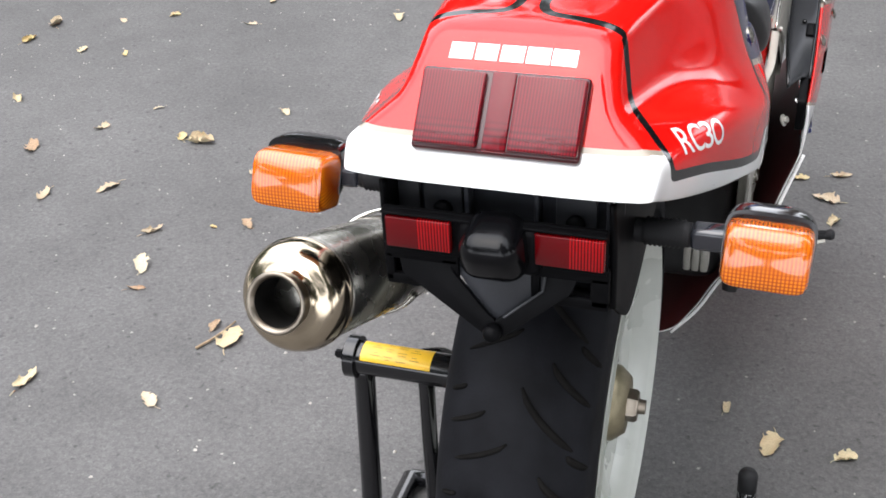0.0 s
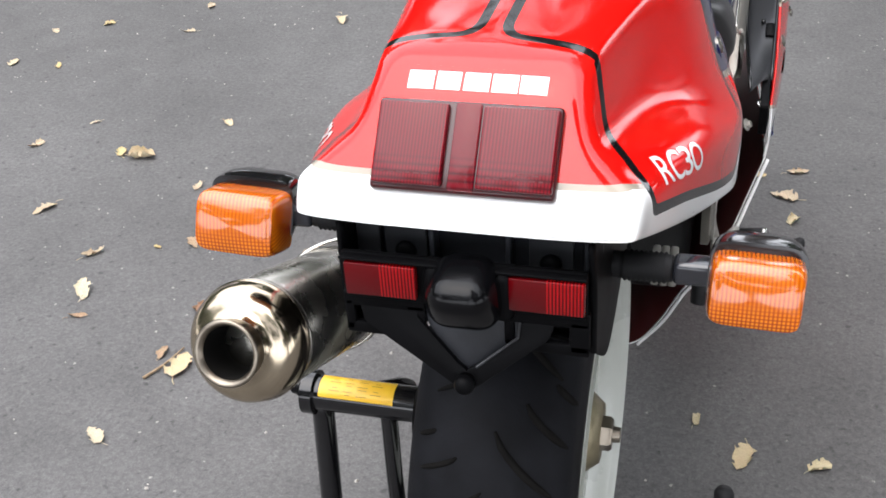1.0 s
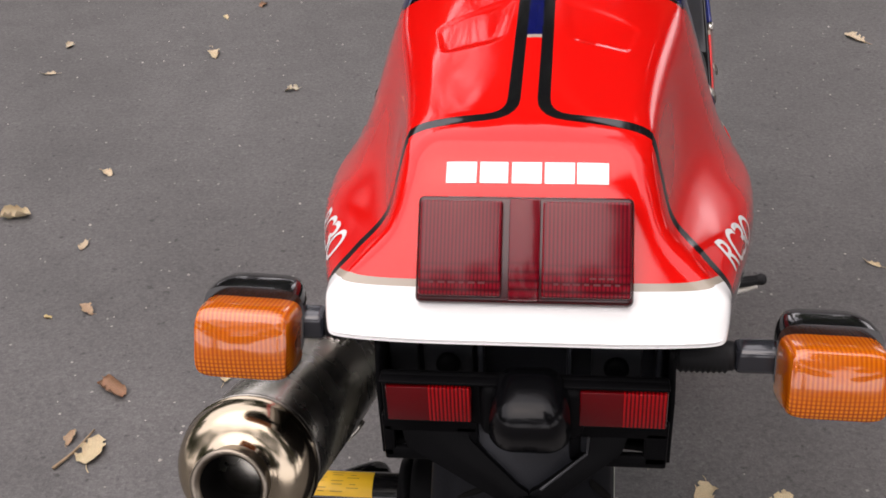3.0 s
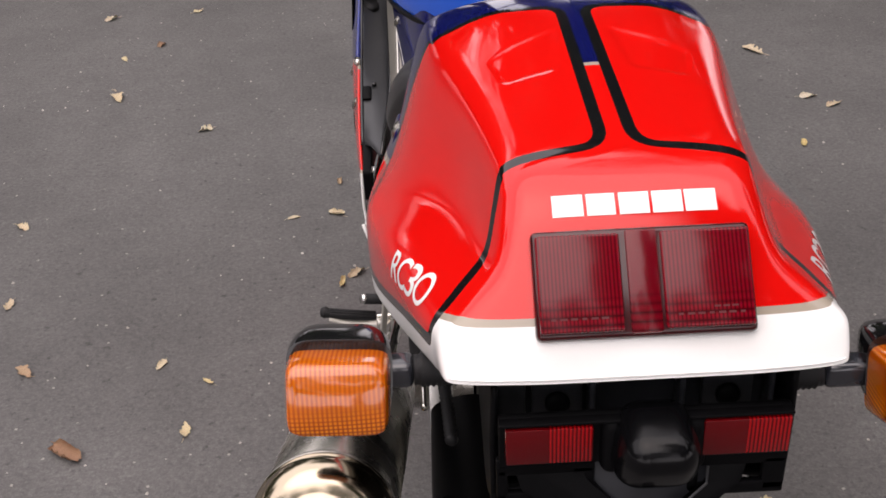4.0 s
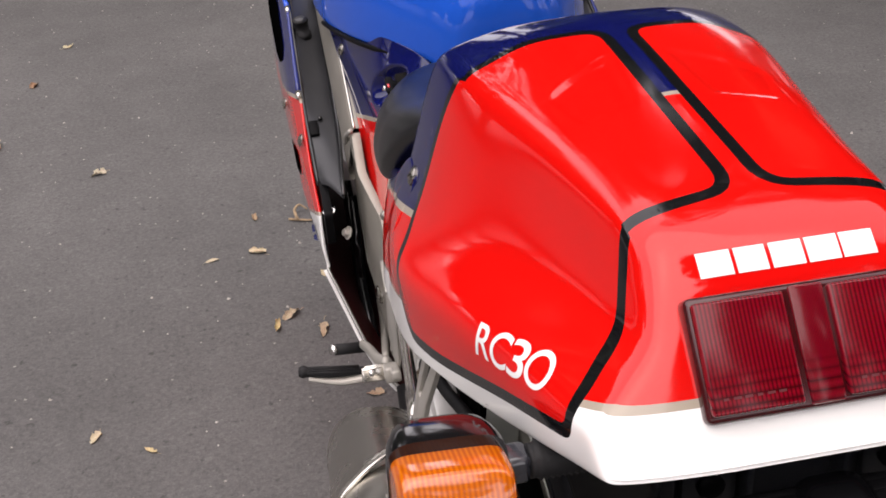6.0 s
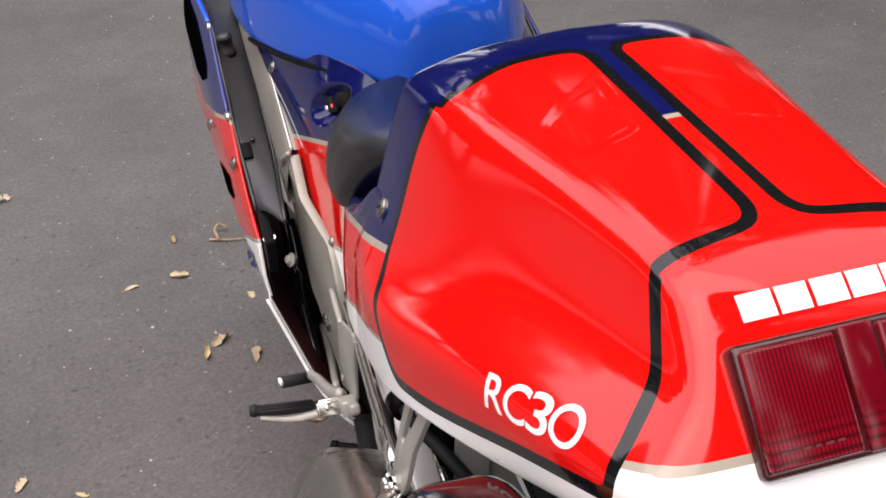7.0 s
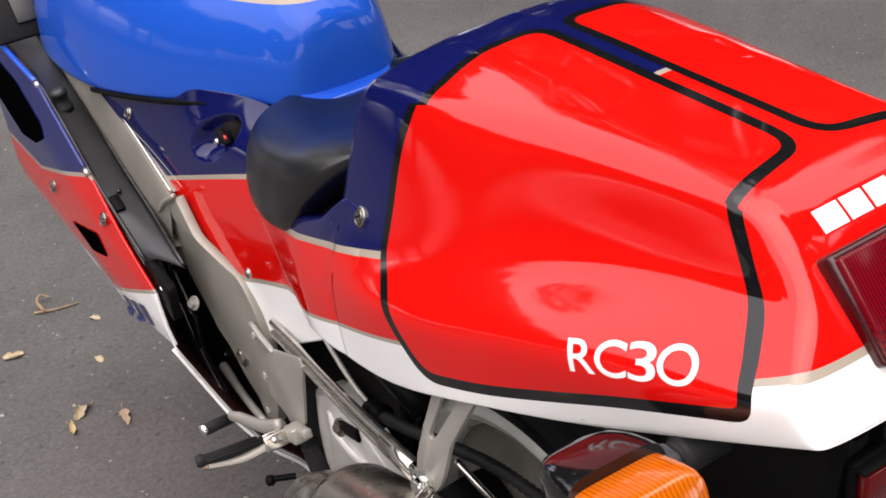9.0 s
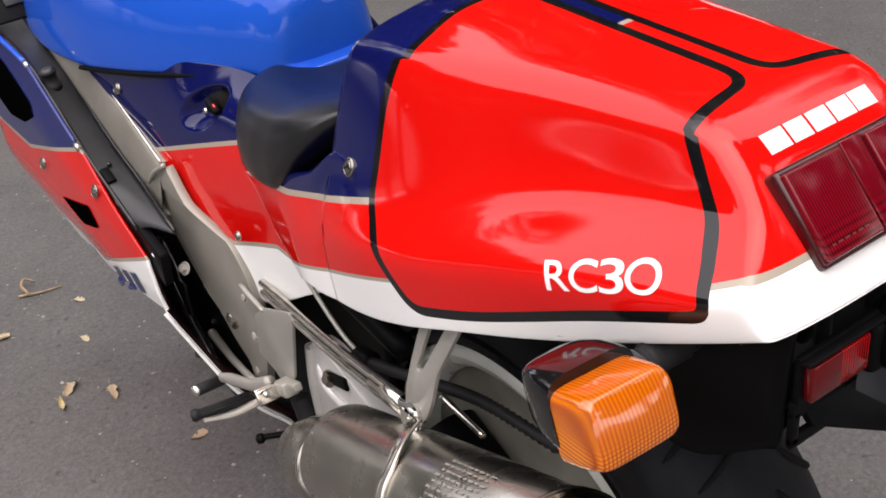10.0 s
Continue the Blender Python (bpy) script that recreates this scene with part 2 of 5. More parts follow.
M_SLOTSHADE = material("slot_shade_black", (0.0012, 0.0012, 0.0013), 0.95, 0, 0, 0, 40, 0, 200, 0.0)
M_WHITE = material("white_paint", WHITE, 0.2, 0, 0.5, 0.05, 8)
M_BLUE = material("blue_gloss_paint", (0.01, 0.08, 0.52), 0.12, 0, 0.3, 0.05, 10)
M_WHEEL = material("white_wheel_paint", (0.5, 0.515, 0.47), 0.28, 0, 0.3, 0.08, 12)
# Wheel paint darkened for the shade inside the barrel, and dusty
M_BARREL = material("shaded_dusty_wheel_paint", (0.2, 0.19, 0.16), 0.5, 0, 0, 0.25, 14)
M_REDPAINT = material("red_paint", RED, 0.18, 0, 0.6, 0.06, 8)
M_SEAT = material("black_seat_foam", (0.0035, 0.0035, 0.005), 0.3, 0, 0, 0.3, 16, 0.15, 700, 0.8)
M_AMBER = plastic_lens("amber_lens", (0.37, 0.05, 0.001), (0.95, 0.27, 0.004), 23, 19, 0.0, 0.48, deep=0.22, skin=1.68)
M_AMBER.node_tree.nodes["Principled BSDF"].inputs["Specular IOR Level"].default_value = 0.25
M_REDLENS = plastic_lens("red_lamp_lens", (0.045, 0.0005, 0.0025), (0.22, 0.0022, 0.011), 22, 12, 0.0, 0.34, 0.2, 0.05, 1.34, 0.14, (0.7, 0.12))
M_REDLENS.node_tree.nodes["Principled BSDF"].inputs["Specular IOR Level"].default_value = 0.1
M_REDFRAME = plastic_lens("dark_red_lamp_frame", (0.045, 0.0006, 0.002), (0.045, 0.0006, 0.002), skin=1.42, haze=0.16)
M_REDFRAME.node_tree.nodes["Principled BSDF"].inputs["Specular IOR Level"].default_value = 0.2
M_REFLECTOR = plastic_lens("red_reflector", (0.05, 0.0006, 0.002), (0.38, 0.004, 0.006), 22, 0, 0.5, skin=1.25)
M_REFLECTOR.node_tree.nodes["Principled BSDF"].inputs["Specular IOR Level"].default_value = 0.2
M_LENSPRINT = material("lens_print", (0.09, 0.006, 0.01), 0.7)
M_LINING = material("dark_red_lining", (0.05, 0.004, 0.004), 0.5, 0, 0, 0.3, 12, 0.1, 300)
M_YELLOW = material("yellow_label", (0.85, 0.5, 0.02), 0.35, 0, 0.2, 0.08, 30)
M_DARKPRINT = material("dark_print", (0.32, 0.19, 0.02), 0.6)
M_PALEPRINT = material("pale_print", (0.42, 0.4, 0.36), 0.45, 0.6)
M_BRONZE = material("dull_bronze", (0.3, 0.26, 0.17), 0.4, 0.8, 0, 0.3, 40)
M_ASPHALT = asphalt_material()
M_LEAF = leaf_material()
M_BARK = material("tree_bark", (0.12, 0.09, 0.07), 0.9, 0, 0, 0.4, 6, 0.6, 40)
M_FOLIAGE = material("green_foliage", (0.05, 0.085, 0.025), 0.6, 0, 0, 0.4, 1.5)
M_TWIG = material("dry_twig", (0.28, 0.2, 0.12), 0.8, 0, 0, 0.3, 60)


# ---- mesh helpers ----
def mesh_object(name, mesh, mat, parent=None, label="", smooth=True):
    ob = new(name, mesh)
    if mat:
        mesh.materials.append(mat)
    if smooth:
        mesh.shade_smooth()
    if parent:
        ob.parent = parent
    if label:
        tagged(ob, label)
    return ob


def part(name, bm, mat, parent=None, label="", smooth=True, sharp=40):
    mesh = bpy.data.meshes.new(name)
    if smooth:
        for e in bm.edges:
            if len(e.link_faces) == 2 and e.calc_face_angle(0) > radians(sharp):
                e.smooth = False
    bmesh.ops.recalc_face_normals(bm, faces=bm.faces)
    bm.to_mesh(mesh)
    bm.free()
    return mesh_object(name, mesh, mat, parent, label, smooth)


def pchip(v, n):
    """Monotone cubic through the rows of v at even steps, sampled at n rows."""
    v = np.asarray(v, float)
    k = len(v)
    if k < 3:
        return np.array([v[0] + (v[-1] - v[0]) * t for t in np.linspace(0, 1, n)])
    d = np.diff(v, axis=0)
    s = np.zeros_like(v)
    same = d[:-1] * d[1:] > 0
    with np.errstate(divide="ignore", invalid="ignore"):
        h = np.where(same, 2 * d[:-1] * d[1:] / (d[:-1] + d[1:]), 0)
    s[1:-1] = h
    s[0], s[-1] = d[0], d[-1]
    x = np.linspace(0, k - 1, n)
    i = np.minimum(x.astype(int), k - 2)
    t = (x - i).reshape(-1, *([1] * (v.ndim - 1)))
    return (2 * t**3 - 3 * t**2 + 1) * v[i] + (t**3 - 2 * t**2 + t) * s[i] + (-2 * t**3 + 3 * t**2) * v[i + 1] + (t**3 - t**2) * s[i + 1]


def smooth_rows(a, times):
    for _ in range(times):
        b = a.copy()
        b[1:-1] = 0.25 * a[:-2] + 0.5 * a[1:-1] + 0.25 * a[2:]
        a = b
    return a


def surface(ctrl, nr, nc, soften=0):
    """A smooth sheet through a net of control points: its points, as an array nr x nc x 3."""
    a = pchip(ctrl, nr)
    a = pchip(a.swapaxes(0, 1), nc).swapaxes(0, 1)
    a = smooth_rows(a, soften)
    return smooth_rows(a.swapaxes(0, 1), soften).swapaxes(0, 1)


def sheet_bm(a, closed=False):
    nr, nc = a.shape[:2]
    bm = bmesh.new()
    vs = [bm.verts.new(p) for p in a.reshape(-1, 3)]
    for i in range(nr - 1):
        for j in range(nc if closed else nc - 1):
            k = (j + 1) % nc
            bm.faces.new((vs[i * nc + j], vs[i * nc + k], vs[(i + 1) * nc + k], vs[(i + 1) * nc + j]))
    return bm


def sheet_mesh(name, a, fields=None):
    """A mesh from a sheet of points with named numbers at its points."""
    nr, nc = a.shape[:2]
    idx = np.arange(nr * nc).reshape(nr, nc)
    q = np.stack([idx[:-1, :-1], idx[:-1, 1:], idx[1:, 1:], idx[1:, :-1]], -1).reshape(-1, 4)
    mesh = bpy.data.meshes.new(name)
    mesh.from_pydata(a.reshape(-1, 3).tolist(), [], q.tolist())
    for key, values in (fields or {}).items():
        at = mesh.attributes.new(key, "FLOAT", "POINT")
        at.data.foreach_set("value", np.asarray(values, np.float32).ravel())
    return mesh


def thick(ob, t, offset=-1.0):
    m = ob.modifiers.new("thickness", "SOLIDIFY")
    m.thickness, m.offset = t, offset
    return ob


def thick_in(ob, t, s):
    """Gives a side sheet its thickness towards the middle of the machine; s is the side it lies on."""
    outward = sum(p.normal.x * p.area for p in ob.data.polygons) * s > 0
    return thick(ob, t, -1.0 if outward else 1.0)


def rounded_box(size, bevel, segments=3, taper=None):
    """A box of that size about the origin with rounded edges; taper scales its end towards -y."""
    bm = bmesh.new()
    bmesh.ops.create_cube(bm, size=1)
    for v in bm.verts:
        f = taper if taper and v.co.y < 0 else (1, 1)
        v.co = Vector((v.co.x * size[0] * f[0], v.co.y * size[1], v.co.z * size[2] * f[1]))
    bmesh.ops.bevel(bm, geom=list(bm.edges), offset=bevel, segments=segments, profile=0.5, affect="EDGES", clamp_overlap=True)
    return bm


def moved(bm, m):
    bmesh.ops.transform(bm, matrix=m, verts=bm.verts)
    return bm


def joined(*bms):
    """Several bmeshes as one."""
    out = bmesh.new()
    for bm in bms:
        mesh = bpy.data.meshes.new("join")
        bm.to_mesh(mesh)
        bm.free()
        out.from_mesh(mesh)
        bpy.data.meshes.remove(mesh)
    return out


def path_points(points, step):
    """A smooth way through the points, sampled at step points a span."""
    p = np.asarray(points, float)
    return pchip(p, (len(p) - 1) * step + 1) if len(p) > 2 else p


def tube(points, radius, segments=12, step=6, flat=1.0, caps=True):
    """A pipe along a smooth way; flat squeezes its section."""
    p = path_points(points, step)
    bm = bmesh.new()
    rings = []
    up = Vector((0, 0, 1))
    for i, c in enumerate(p):
        d = Vector(p[min(i + 1, len(p) - 1)] - p[max(i - 1, 0)]).normalized()
        side = d.cross(up if abs(d.dot(up)) < 0.95 else Vector((1, 0, 0))).normalized()
        top = side.cross(d)
        r = radius if isinstance(radius, (int, float)) else np.interp(i / (len(p) - 1), np.linspace(0, 1, len(radius)), radius)
        rings.append([bm.verts.new(Vector(c) + side * r * math.cos(a) + top * r * flat * math.sin(a)) for a in np.linspace(0, 2 * math.pi, segments, endpoint=False)])
    for a, b in zip(rings, rings[1:]):
        for j in range(segments):
            bm.faces.new((a[j], a[(j + 1) % segments], b[(j + 1) % segments], b[j]))
    if caps:
        bm.faces.new(rings[0][::-1])
        bm.faces.new(rings[-1])
    return bm


def lathe(profile, start, end, segments=40, squash=1.0, caps=True):
    """Turns (way, radius) pairs about the line from start to end; way 0 to 1 along it."""
    s, e = Vector(start), Vector(end)
    d = (e - s).normalized()
    side = d.cross(Vector((0, 0, 1)) if abs(d.z) < 0.95 else Vector((1, 0, 0))).normalized()
    top = side.cross(d)
    bm = bmesh.new()
    rings = []
    for w, r in profile:
        c = s + (e - s) * w
        rings.append([bm.verts.new(c + side * r * squash * math.cos(a) + top * r * math.sin(a)) for a in np.linspace(0, 2 * math.pi, segments, endpoint=False)])
    for a, b in zip(rings, rings[1:]):
        for j in range(segments):
            bm.faces.new((a[j], a[(j + 1) % segments], b[(j + 1) % segments], b[j]))
    for ring, r in ((rings[0], profile[0][1]), (rings[-1], profile[-1][1])):
        if r < 0.0005:
            bmesh.ops.pointmerge(bm, verts=ring, merge_co=sum((v.co for v in ring), Vector()) / len(ring))
        elif caps:
            bm.faces.new(ring)
    return bm


def prism(outline, x0, x1, bevel=0.002, segments=2):
    """A flat piece: an outline in (y, z) drawn out from x0 to x1, with softened edges."""
    bm = bmesh.new()
    f = bm.faces.new([bm.verts.new((x0, y, z)) for y, z in outline])
    r = bmesh.ops.extrude_face_region(bm, geom=[f])
    for v in r["geom"]:
        if isinstance(v, bmesh.types.BMVert):
            v.co.x = x1
    bmesh.ops.recalc_face_normals(bm, faces=bm.faces)
    if bevel:
        bmesh.ops.bevel(bm, geom=list(bm.edges), offset=bevel, segments=segments, profile=0.5, affect="EDGES", clamp_overlap=True)
    return bm


def bolt(place, axis, radius=0.006, high=0.005, sides=6, washer=True):
    """A bolt head with a washer, its head pointing along axis."""
    p, a = Vector(place), Vector(axis).normalized()
    bms = [lathe([(0, radius), (0.75, radius), (1, radius * 0.8)], p, p + a * high, sides if sides > 6 else 6)]
    if washer:
        bms.append(lathe([(0, radius * 1.55), (0.8, radius * 1.55), (1, radius * 1.4)], p - a * 0.001, p + a * 0.001, 20))
    return joined(*bms)


def slotted(place, axis, radius, high=0.003):
    """A round slotted screw head in a shallow cup: the head and the slot, as two bmeshes."""
    p, a = Vector(place), Vector(axis).normalized()
    head = joined(lathe([(0, radius * 0.8), (0.7, radius * 0.8), (1, radius * 0.62)], p, p + a * high, 24),
                  lathe([(0, radius * 1.15), (0.6, radius * 1.15), (1, radius * 0.95), (0.7, radius * 0.85)], p - a * 0.001, p + a * 0.0018, 28, caps=False))
    turn = a.to_track_quat("Z", "Y").to_matrix().to_4x4()
    return head, moved(rounded_box((radius * 1.3, radius * 0.22, 0.0012), 0.0003, 1), Matrix.Translation(p + a * (high - 0.0003)) @ turn @ pose(0, 0, 0, 0, 0, 35))


def polygon_distance(px, py, loop):
    """Signed distance of points from a closed outline; negative inside."""
    loop = np.asarray(loop)
    best, inside = np.full(px.shape, 9.0), np.zeros(px.shape, bool)
    for (ax, ay), (bx, by) in zip(loop, np.roll(loop, -1, 0)):
        ex, ey = bx - ax, by - ay
        t = np.clip(((px - ax) * ex + (py - ay) * ey) / (ex * ex + ey * ey + 1e-12), 0, 1)
        best = np.minimum(best, np.hypot(px - ax - t * ex, py - ay - t * ey))
        cross = ((ay > py) != (by > py)) & (px < (bx - ax) * (py - ay) / (by - ay + 1e-12) + ax)
        inside ^= cross
    return np.where(inside, -best, best)


def rounded(loop, radii, steps=6):
    """A closed outline with its corners rounded."""
    out, k = [], len(loop)
    for i, p in enumerate(loop):
        a, b, p = Vector(loop[i - 1]), Vector(loop[(i + 1) % k]), Vector(p)
        r = radii[i] if isinstance(radii, (list, tuple)) else radii
        if r <= 0:
            out.append(tuple(p))
            continue
        s, e = p + (a - p).normalized() * min(r, (a - p).length / 2), p + (b - p).normalized() * min(r, (b - p).length / 2)
        for t in np.linspace(0, 1, steps):
            out.append(tuple(s * (1 - t) ** 2 + p * 2 * t * (1 - t) + e * t * t))
    return out


def laid_on(flat, target, origin, right, up, away, lift=0.0006):
    """Lays a flat bmesh (x along right, y along up) on the surface of target, seen against the direction away."""
    from_tree = target
    o, r, u, n = Vector(origin), Vector(right), Vector(up), Vector(away).normalized()
    for v in flat.verts:
        p = o + r * v.co.x + u * v.co.y
        hit_place, normal, _, _ = from_tree.ray_cast(p + n * 0.2, -n)
        if hit_place is not None:
            if normal.dot(n) < 0:
                normal = -normal
            v.co = hit_place + normal * (lift + v.co.z)
        else:
            v.co = p
    return flat
from mathutils.bvhtree import BVHTree


def tree_of(mesh):
    return BVHTree.FromPolygons([tuple(v.co) for v in mesh.vertices], [tuple(p.vertices) for p in mesh.polygons])


def cut_fine(bm, size):
    """Splits long edges, so that a flat piece can follow a curved surface."""
    for _ in range(5):
        long = [e for e in bm.edges if e.calc_length() > size]
        if not long:
            break
        bmesh.ops.subdivide_edges(bm, edges=long, cuts=1)
        bmesh.ops.triangulate(bm, faces=bm.faces)
    return bm


def lettering(words, high, bold=0.016):
    """Flat letters of that height, centred, as a bmesh."""
    curve = bpy.data.curves.new("letters", "FONT")
    curve.body, curve.size, curve.align_x, curve.offset = words, high * 1.38, "CENTER", high * bold
    ob = bpy.data.objects.new("letters", curve)
    scene.collection.objects.link(ob)
    mesh = bpy.data.meshes.new_from_object(ob.evaluated_get(bpy.context.evaluated_depsgraph_get()))
    bpy.data.objects.remove(ob)
    bm = bmesh.new()
    bm.from_mesh(mesh)
    bmesh.ops.translate(bm, verts=bm.verts, vec=(0, -high / 2, 0))
    bmesh.ops.triangulate(bm, faces=bm.faces)
    return cut_fine(bm, 0.004)


def bar(width, high, z=0.0):
    bm = bmesh.new()
    bm.faces.new([bm.verts.new((x * width / 2, y * high / 2, z)) for x, y in ((-1, -1), (1, -1), (1, 1), (-1, 1))])
    return cut_fine(bm, 0.004)


# ---- ground ----
def ground():
    bm = bmesh.new()
    edge, near = 400.0, 6.0
    pts = [-edge, -60, -near, 0, near, 60, edge]
    vs = {(i, j): bm.verts.new((x, y, 0)) for i, x in enumerate(pts) for j, y in enumerate(pts)}
    for i in range(6):
        for j in range(6):
            bm.faces.new((vs[i, j], vs[i + 1, j], vs[i + 1, j + 1], vs[i, j + 1]))
    ob = part("ground", bm, M_ASPHALT, smooth=False)
    return tagged(ob, "worn dark grey asphalt drive with pale grit", "ground", kind="structure")


ground()


# ---- motorcycle ----
bike = tagged(new("motorcycle"), "red, white and blue sports motorcycle with a solo seat", "motorcycle")


def mirrored(points):
    return [(-x, y, z) for x, y, z in points]


# seat cowl: rows run from the rim beside the seat back along the flank, round the corner and across the tail; columns from the spine down to the lip
def cowl_rows():
    rows = []
    # columns: spine, two on top, shoulder, upper flank, hollow, shelf, crest of the bulge, bottom edge, inner lip
    rows.append([(0, 0.1, 0.963), (0.062, 0.106, 0.958), (0.11, 0.119, 0.943), (0.1305, 0.131, 0.9275), (0.148, 0.141, 0.875),
                 (0.163, 0.148, 0.82), (0.178, 0.147, 0.785), (0.19, 0.141, 0.74), (0.194, 0.125, 0.687), (0.172, 0.125, 0.69)])
    for y, spine, shoulder, upper, hollow, shelf, crest, bottom in (
            (0.06, 0.967, (0.1255, 0.94), (0.149, 0.88), (0.168, 0.824), (0.182, 0.8), (0.196, 0.77), (0.194, 0.701)),
            (0.0, 0.967, (0.115, 0.943), (0.139, 0.89), (0.16, 0.838), (0.177, 0.812), (0.194, 0.785), (0.193, 0.7235)),
            (-0.06, 0.9655, (0.106, 0.946), (0.126, 0.9), (0.147, 0.855), (0.166, 0.834), (0.186, 0.804), (0.186, 0.7485)),
            (-0.12, 0.964, (0.0975, 0.948), (0.112, 0.908), (0.129, 0.873), (0.152, 0.854), (0.175, 0.823), (0.173, 0.7705)),
            (-0.175, 0.963, (0.089, 0.949), (0.099, 0.917), (0.112, 0.888), (0.139, 0.871), (0.1645, 0.843), (0.159, 0.7865))):
        xc, zc = shoulder
        row = [(0, y, spine), (xc * 0.5, y, spine - 0.002), (xc - 0.02, y, zc + 0.011), (xc, y, zc)]
        rows.append(row + [(x, y, z) for x, z in (upper, hollow, shelf, crest, bottom)] + [(bottom[0] - 0.02, y, bottom[1] + 0.003)])
    rows.append([(0, -0.2, 0.9615), (0.045, -0.208, 0.961), (0.068, -0.214, 0.959), (0.083, -0.224, 0.952), (0.0895, -0.243, 0.931),
                 (0.0965, -0.2595, 0.9085), (0.1174, -0.281, 0.89), (0.1365, -0.291, 0.867), (0.1315, -0.301, 0.842), (0.113, -0.293, 0.847)])
    rows.append([(0, -0.215, 0.961), (0.045, -0.225, 0.9595), (0.068, -0.234, 0.9565), (0.079, -0.246, 0.949), (0.0835, -0.263, 0.935),
                 (0.091, -0.286, 0.9135), (0.11, -0.308, 0.895), (0.129, -0.323, 0.879), (0.1265, -0.338, 0.861), (0.112, -0.325, 0.864)])
    rows.append([(0, -0.219, 0.961), (0.037, -0.229, 0.9595), (0.056, -0.24, 0.957), (0.066, -0.253, 0.951), (0.071, -0.268, 0.94),
                 (0.079, -0.293, 0.9165), (0.092, -0.315, 0.8945), (0.106, -0.33, 0.878), (0.108, -0.343, 0.861), (0.098, -0.328, 0.864)])
    for s in (0.5, 0.0):
        rows.append([(0, -0.221, 0.961), (0.037 * s, -0.231, 0.96), (0.056 * s, -0.242, 0.957), (0.066 * s, -0.256, 0.951), (0.071 * s, -0.271, 0.9405),
                     (0.079 * s, -0.295, 0.9165), (0.09 * s, -0.318, 0.893), (0.1 * s, -0.333, 0.877), (0.106 * s, -0.346, 0.861), (0.098 * s, -0.33, 0.864)])
    left = [mirrored(r) for r in rows]
    return np.array(left + [list(r) for r in rows[-2::-1]])


# the black line that frames each painted panel, on top in (|x|, y) and on the flank in (y, z)
TOP_LOOP = rounded([(0.0105, 0.05), (0.1, 0.05), (0.3, 0.054), (0.3, -0.228), (0.083, -0.228), (0.045, -0.2215), (0.0105, -0.2145)], [0.022, 0, 0, 0, 0, 0.01, 0.024])
SIDE_LOOP = rounded([(0.054, 1.1), (0.06, 0.94), (0.068, 0.9), (0.066, 0.818), (0.051, 0.802), (0.018, 0.779), (-0.018, 0.7505), (-0.09, 0.776), (-0.147, 0.8005), (-0.205, 0.8265), (-0.298, 0.863),
                     (-0.281, 0.89), (-0.259, 0.911), (-0.231, 0.949), (-0.225, 0.96), (-0.224, 1.1)],
                    [0, 0.015, 0.02, 0.014, 0.014, 0.02, 0.018, 0.03, 0.03, 0.03, 0.014, 0.01, 0.012, 0.01, 0, 0])



def paint_fields(a, first_side):
    """Where the painted panels, lines and bands lie on the cowl's points."""
    x, y, z = np.abs(a[..., 0]), a[..., 1], a[..., 2]
    side = np.zeros(x.shape, bool)
    side[:, first_side:] = True
    loop = np.where(side, polygon_distance(y, z, SIDE_LOOP), polygon_distance(np.abs(a[..., 0] + 0.0015), y, TOP_LOOP))
    under = z - np.interp(y, (0.0, 0.07, 0.24, 0.36, 0.42), (0.84, 0.816, 0.757, 0.724, 0.71))
    navy = np.where(side, np.minimum(under, y + 0.05), y + 0.078)
    white = np.interp(y, (-0.325, -0.311, -0.287, -0.262, -0.02, 0.2, 0.28), (0.889, 0.888, 0.876, 0.862, 0.778, 0.688, 0.656)) - z
    return {"panel_loop": loop, "panel": -loop, "navy": navy, "white": white, "waist_line": np.where(side & (y > 0), under + 0.003, 1.0), "white_edge": white + 0.002, "patch": np.where(side, 1.0, y + 0.081)}


M_COWL = livery("red_white_navy_lacquer", [("navy", 0, NAVY), ("waist_line", 0, SILVER, 0.003), ("patch", 0, SILVER, 0.003), ("white", 0, WHITE), ("white_edge", 0, SILVER, 0.002), ("panel", 0, RED), ("panel_loop", 0, BLACK, 0.0046)])

ctrl = cowl_rows()
net = surface(ctrl, 361, 181, 9)
crease = int(180 * 3.1 / 9)


def faired(a, first, last, stiff, hold_first, hold_last):
    """Draws a run of points fair along its first axis, as a bent batten would: third differences small, chosen ends held."""
    n = last - first + 1
    d = np.diff(np.eye(n), 3, axis=0)
    w = np.ones(n)
    w[:3], w[-3:] = max(1.0, hold_first), max(1.0, hold_last)
    w[-8:] = np.maximum(w[-8:], hold_last * np.linspace(0.0, 1.0, 8) ** 2)
    out = a.copy()
    flat = a[first:last + 1].reshape(n, -1)
    out[first:last + 1] = np.linalg.solve(np.diag(w) + stiff * d.T @ d, w[:, None] * flat).reshape(a[first:last + 1].shape)
    return out


last, wide = net.shape[0] - 1, net.shape[1] - 1
run = round(6.1 * last / (len(ctrl) - 1))
for turn in range(2):
    net = faired(net, 0, run, 1e6, 200.0, 1e5)
    sections = faired(net[:run + 1].swapaxes(0, 1), round(3.25 / 9 * wide), round(7.9 / 9 * wide), 8e3, 1e4, 1e4).swapaxes(0, 1)
    fade = np.clip((run - np.arange(run + 1)) / 14, 0, 1)[:, None, None]
    net[:run + 1] = net[:run + 1] * (1 - fade) + sections * fade
    net = net[::-1]
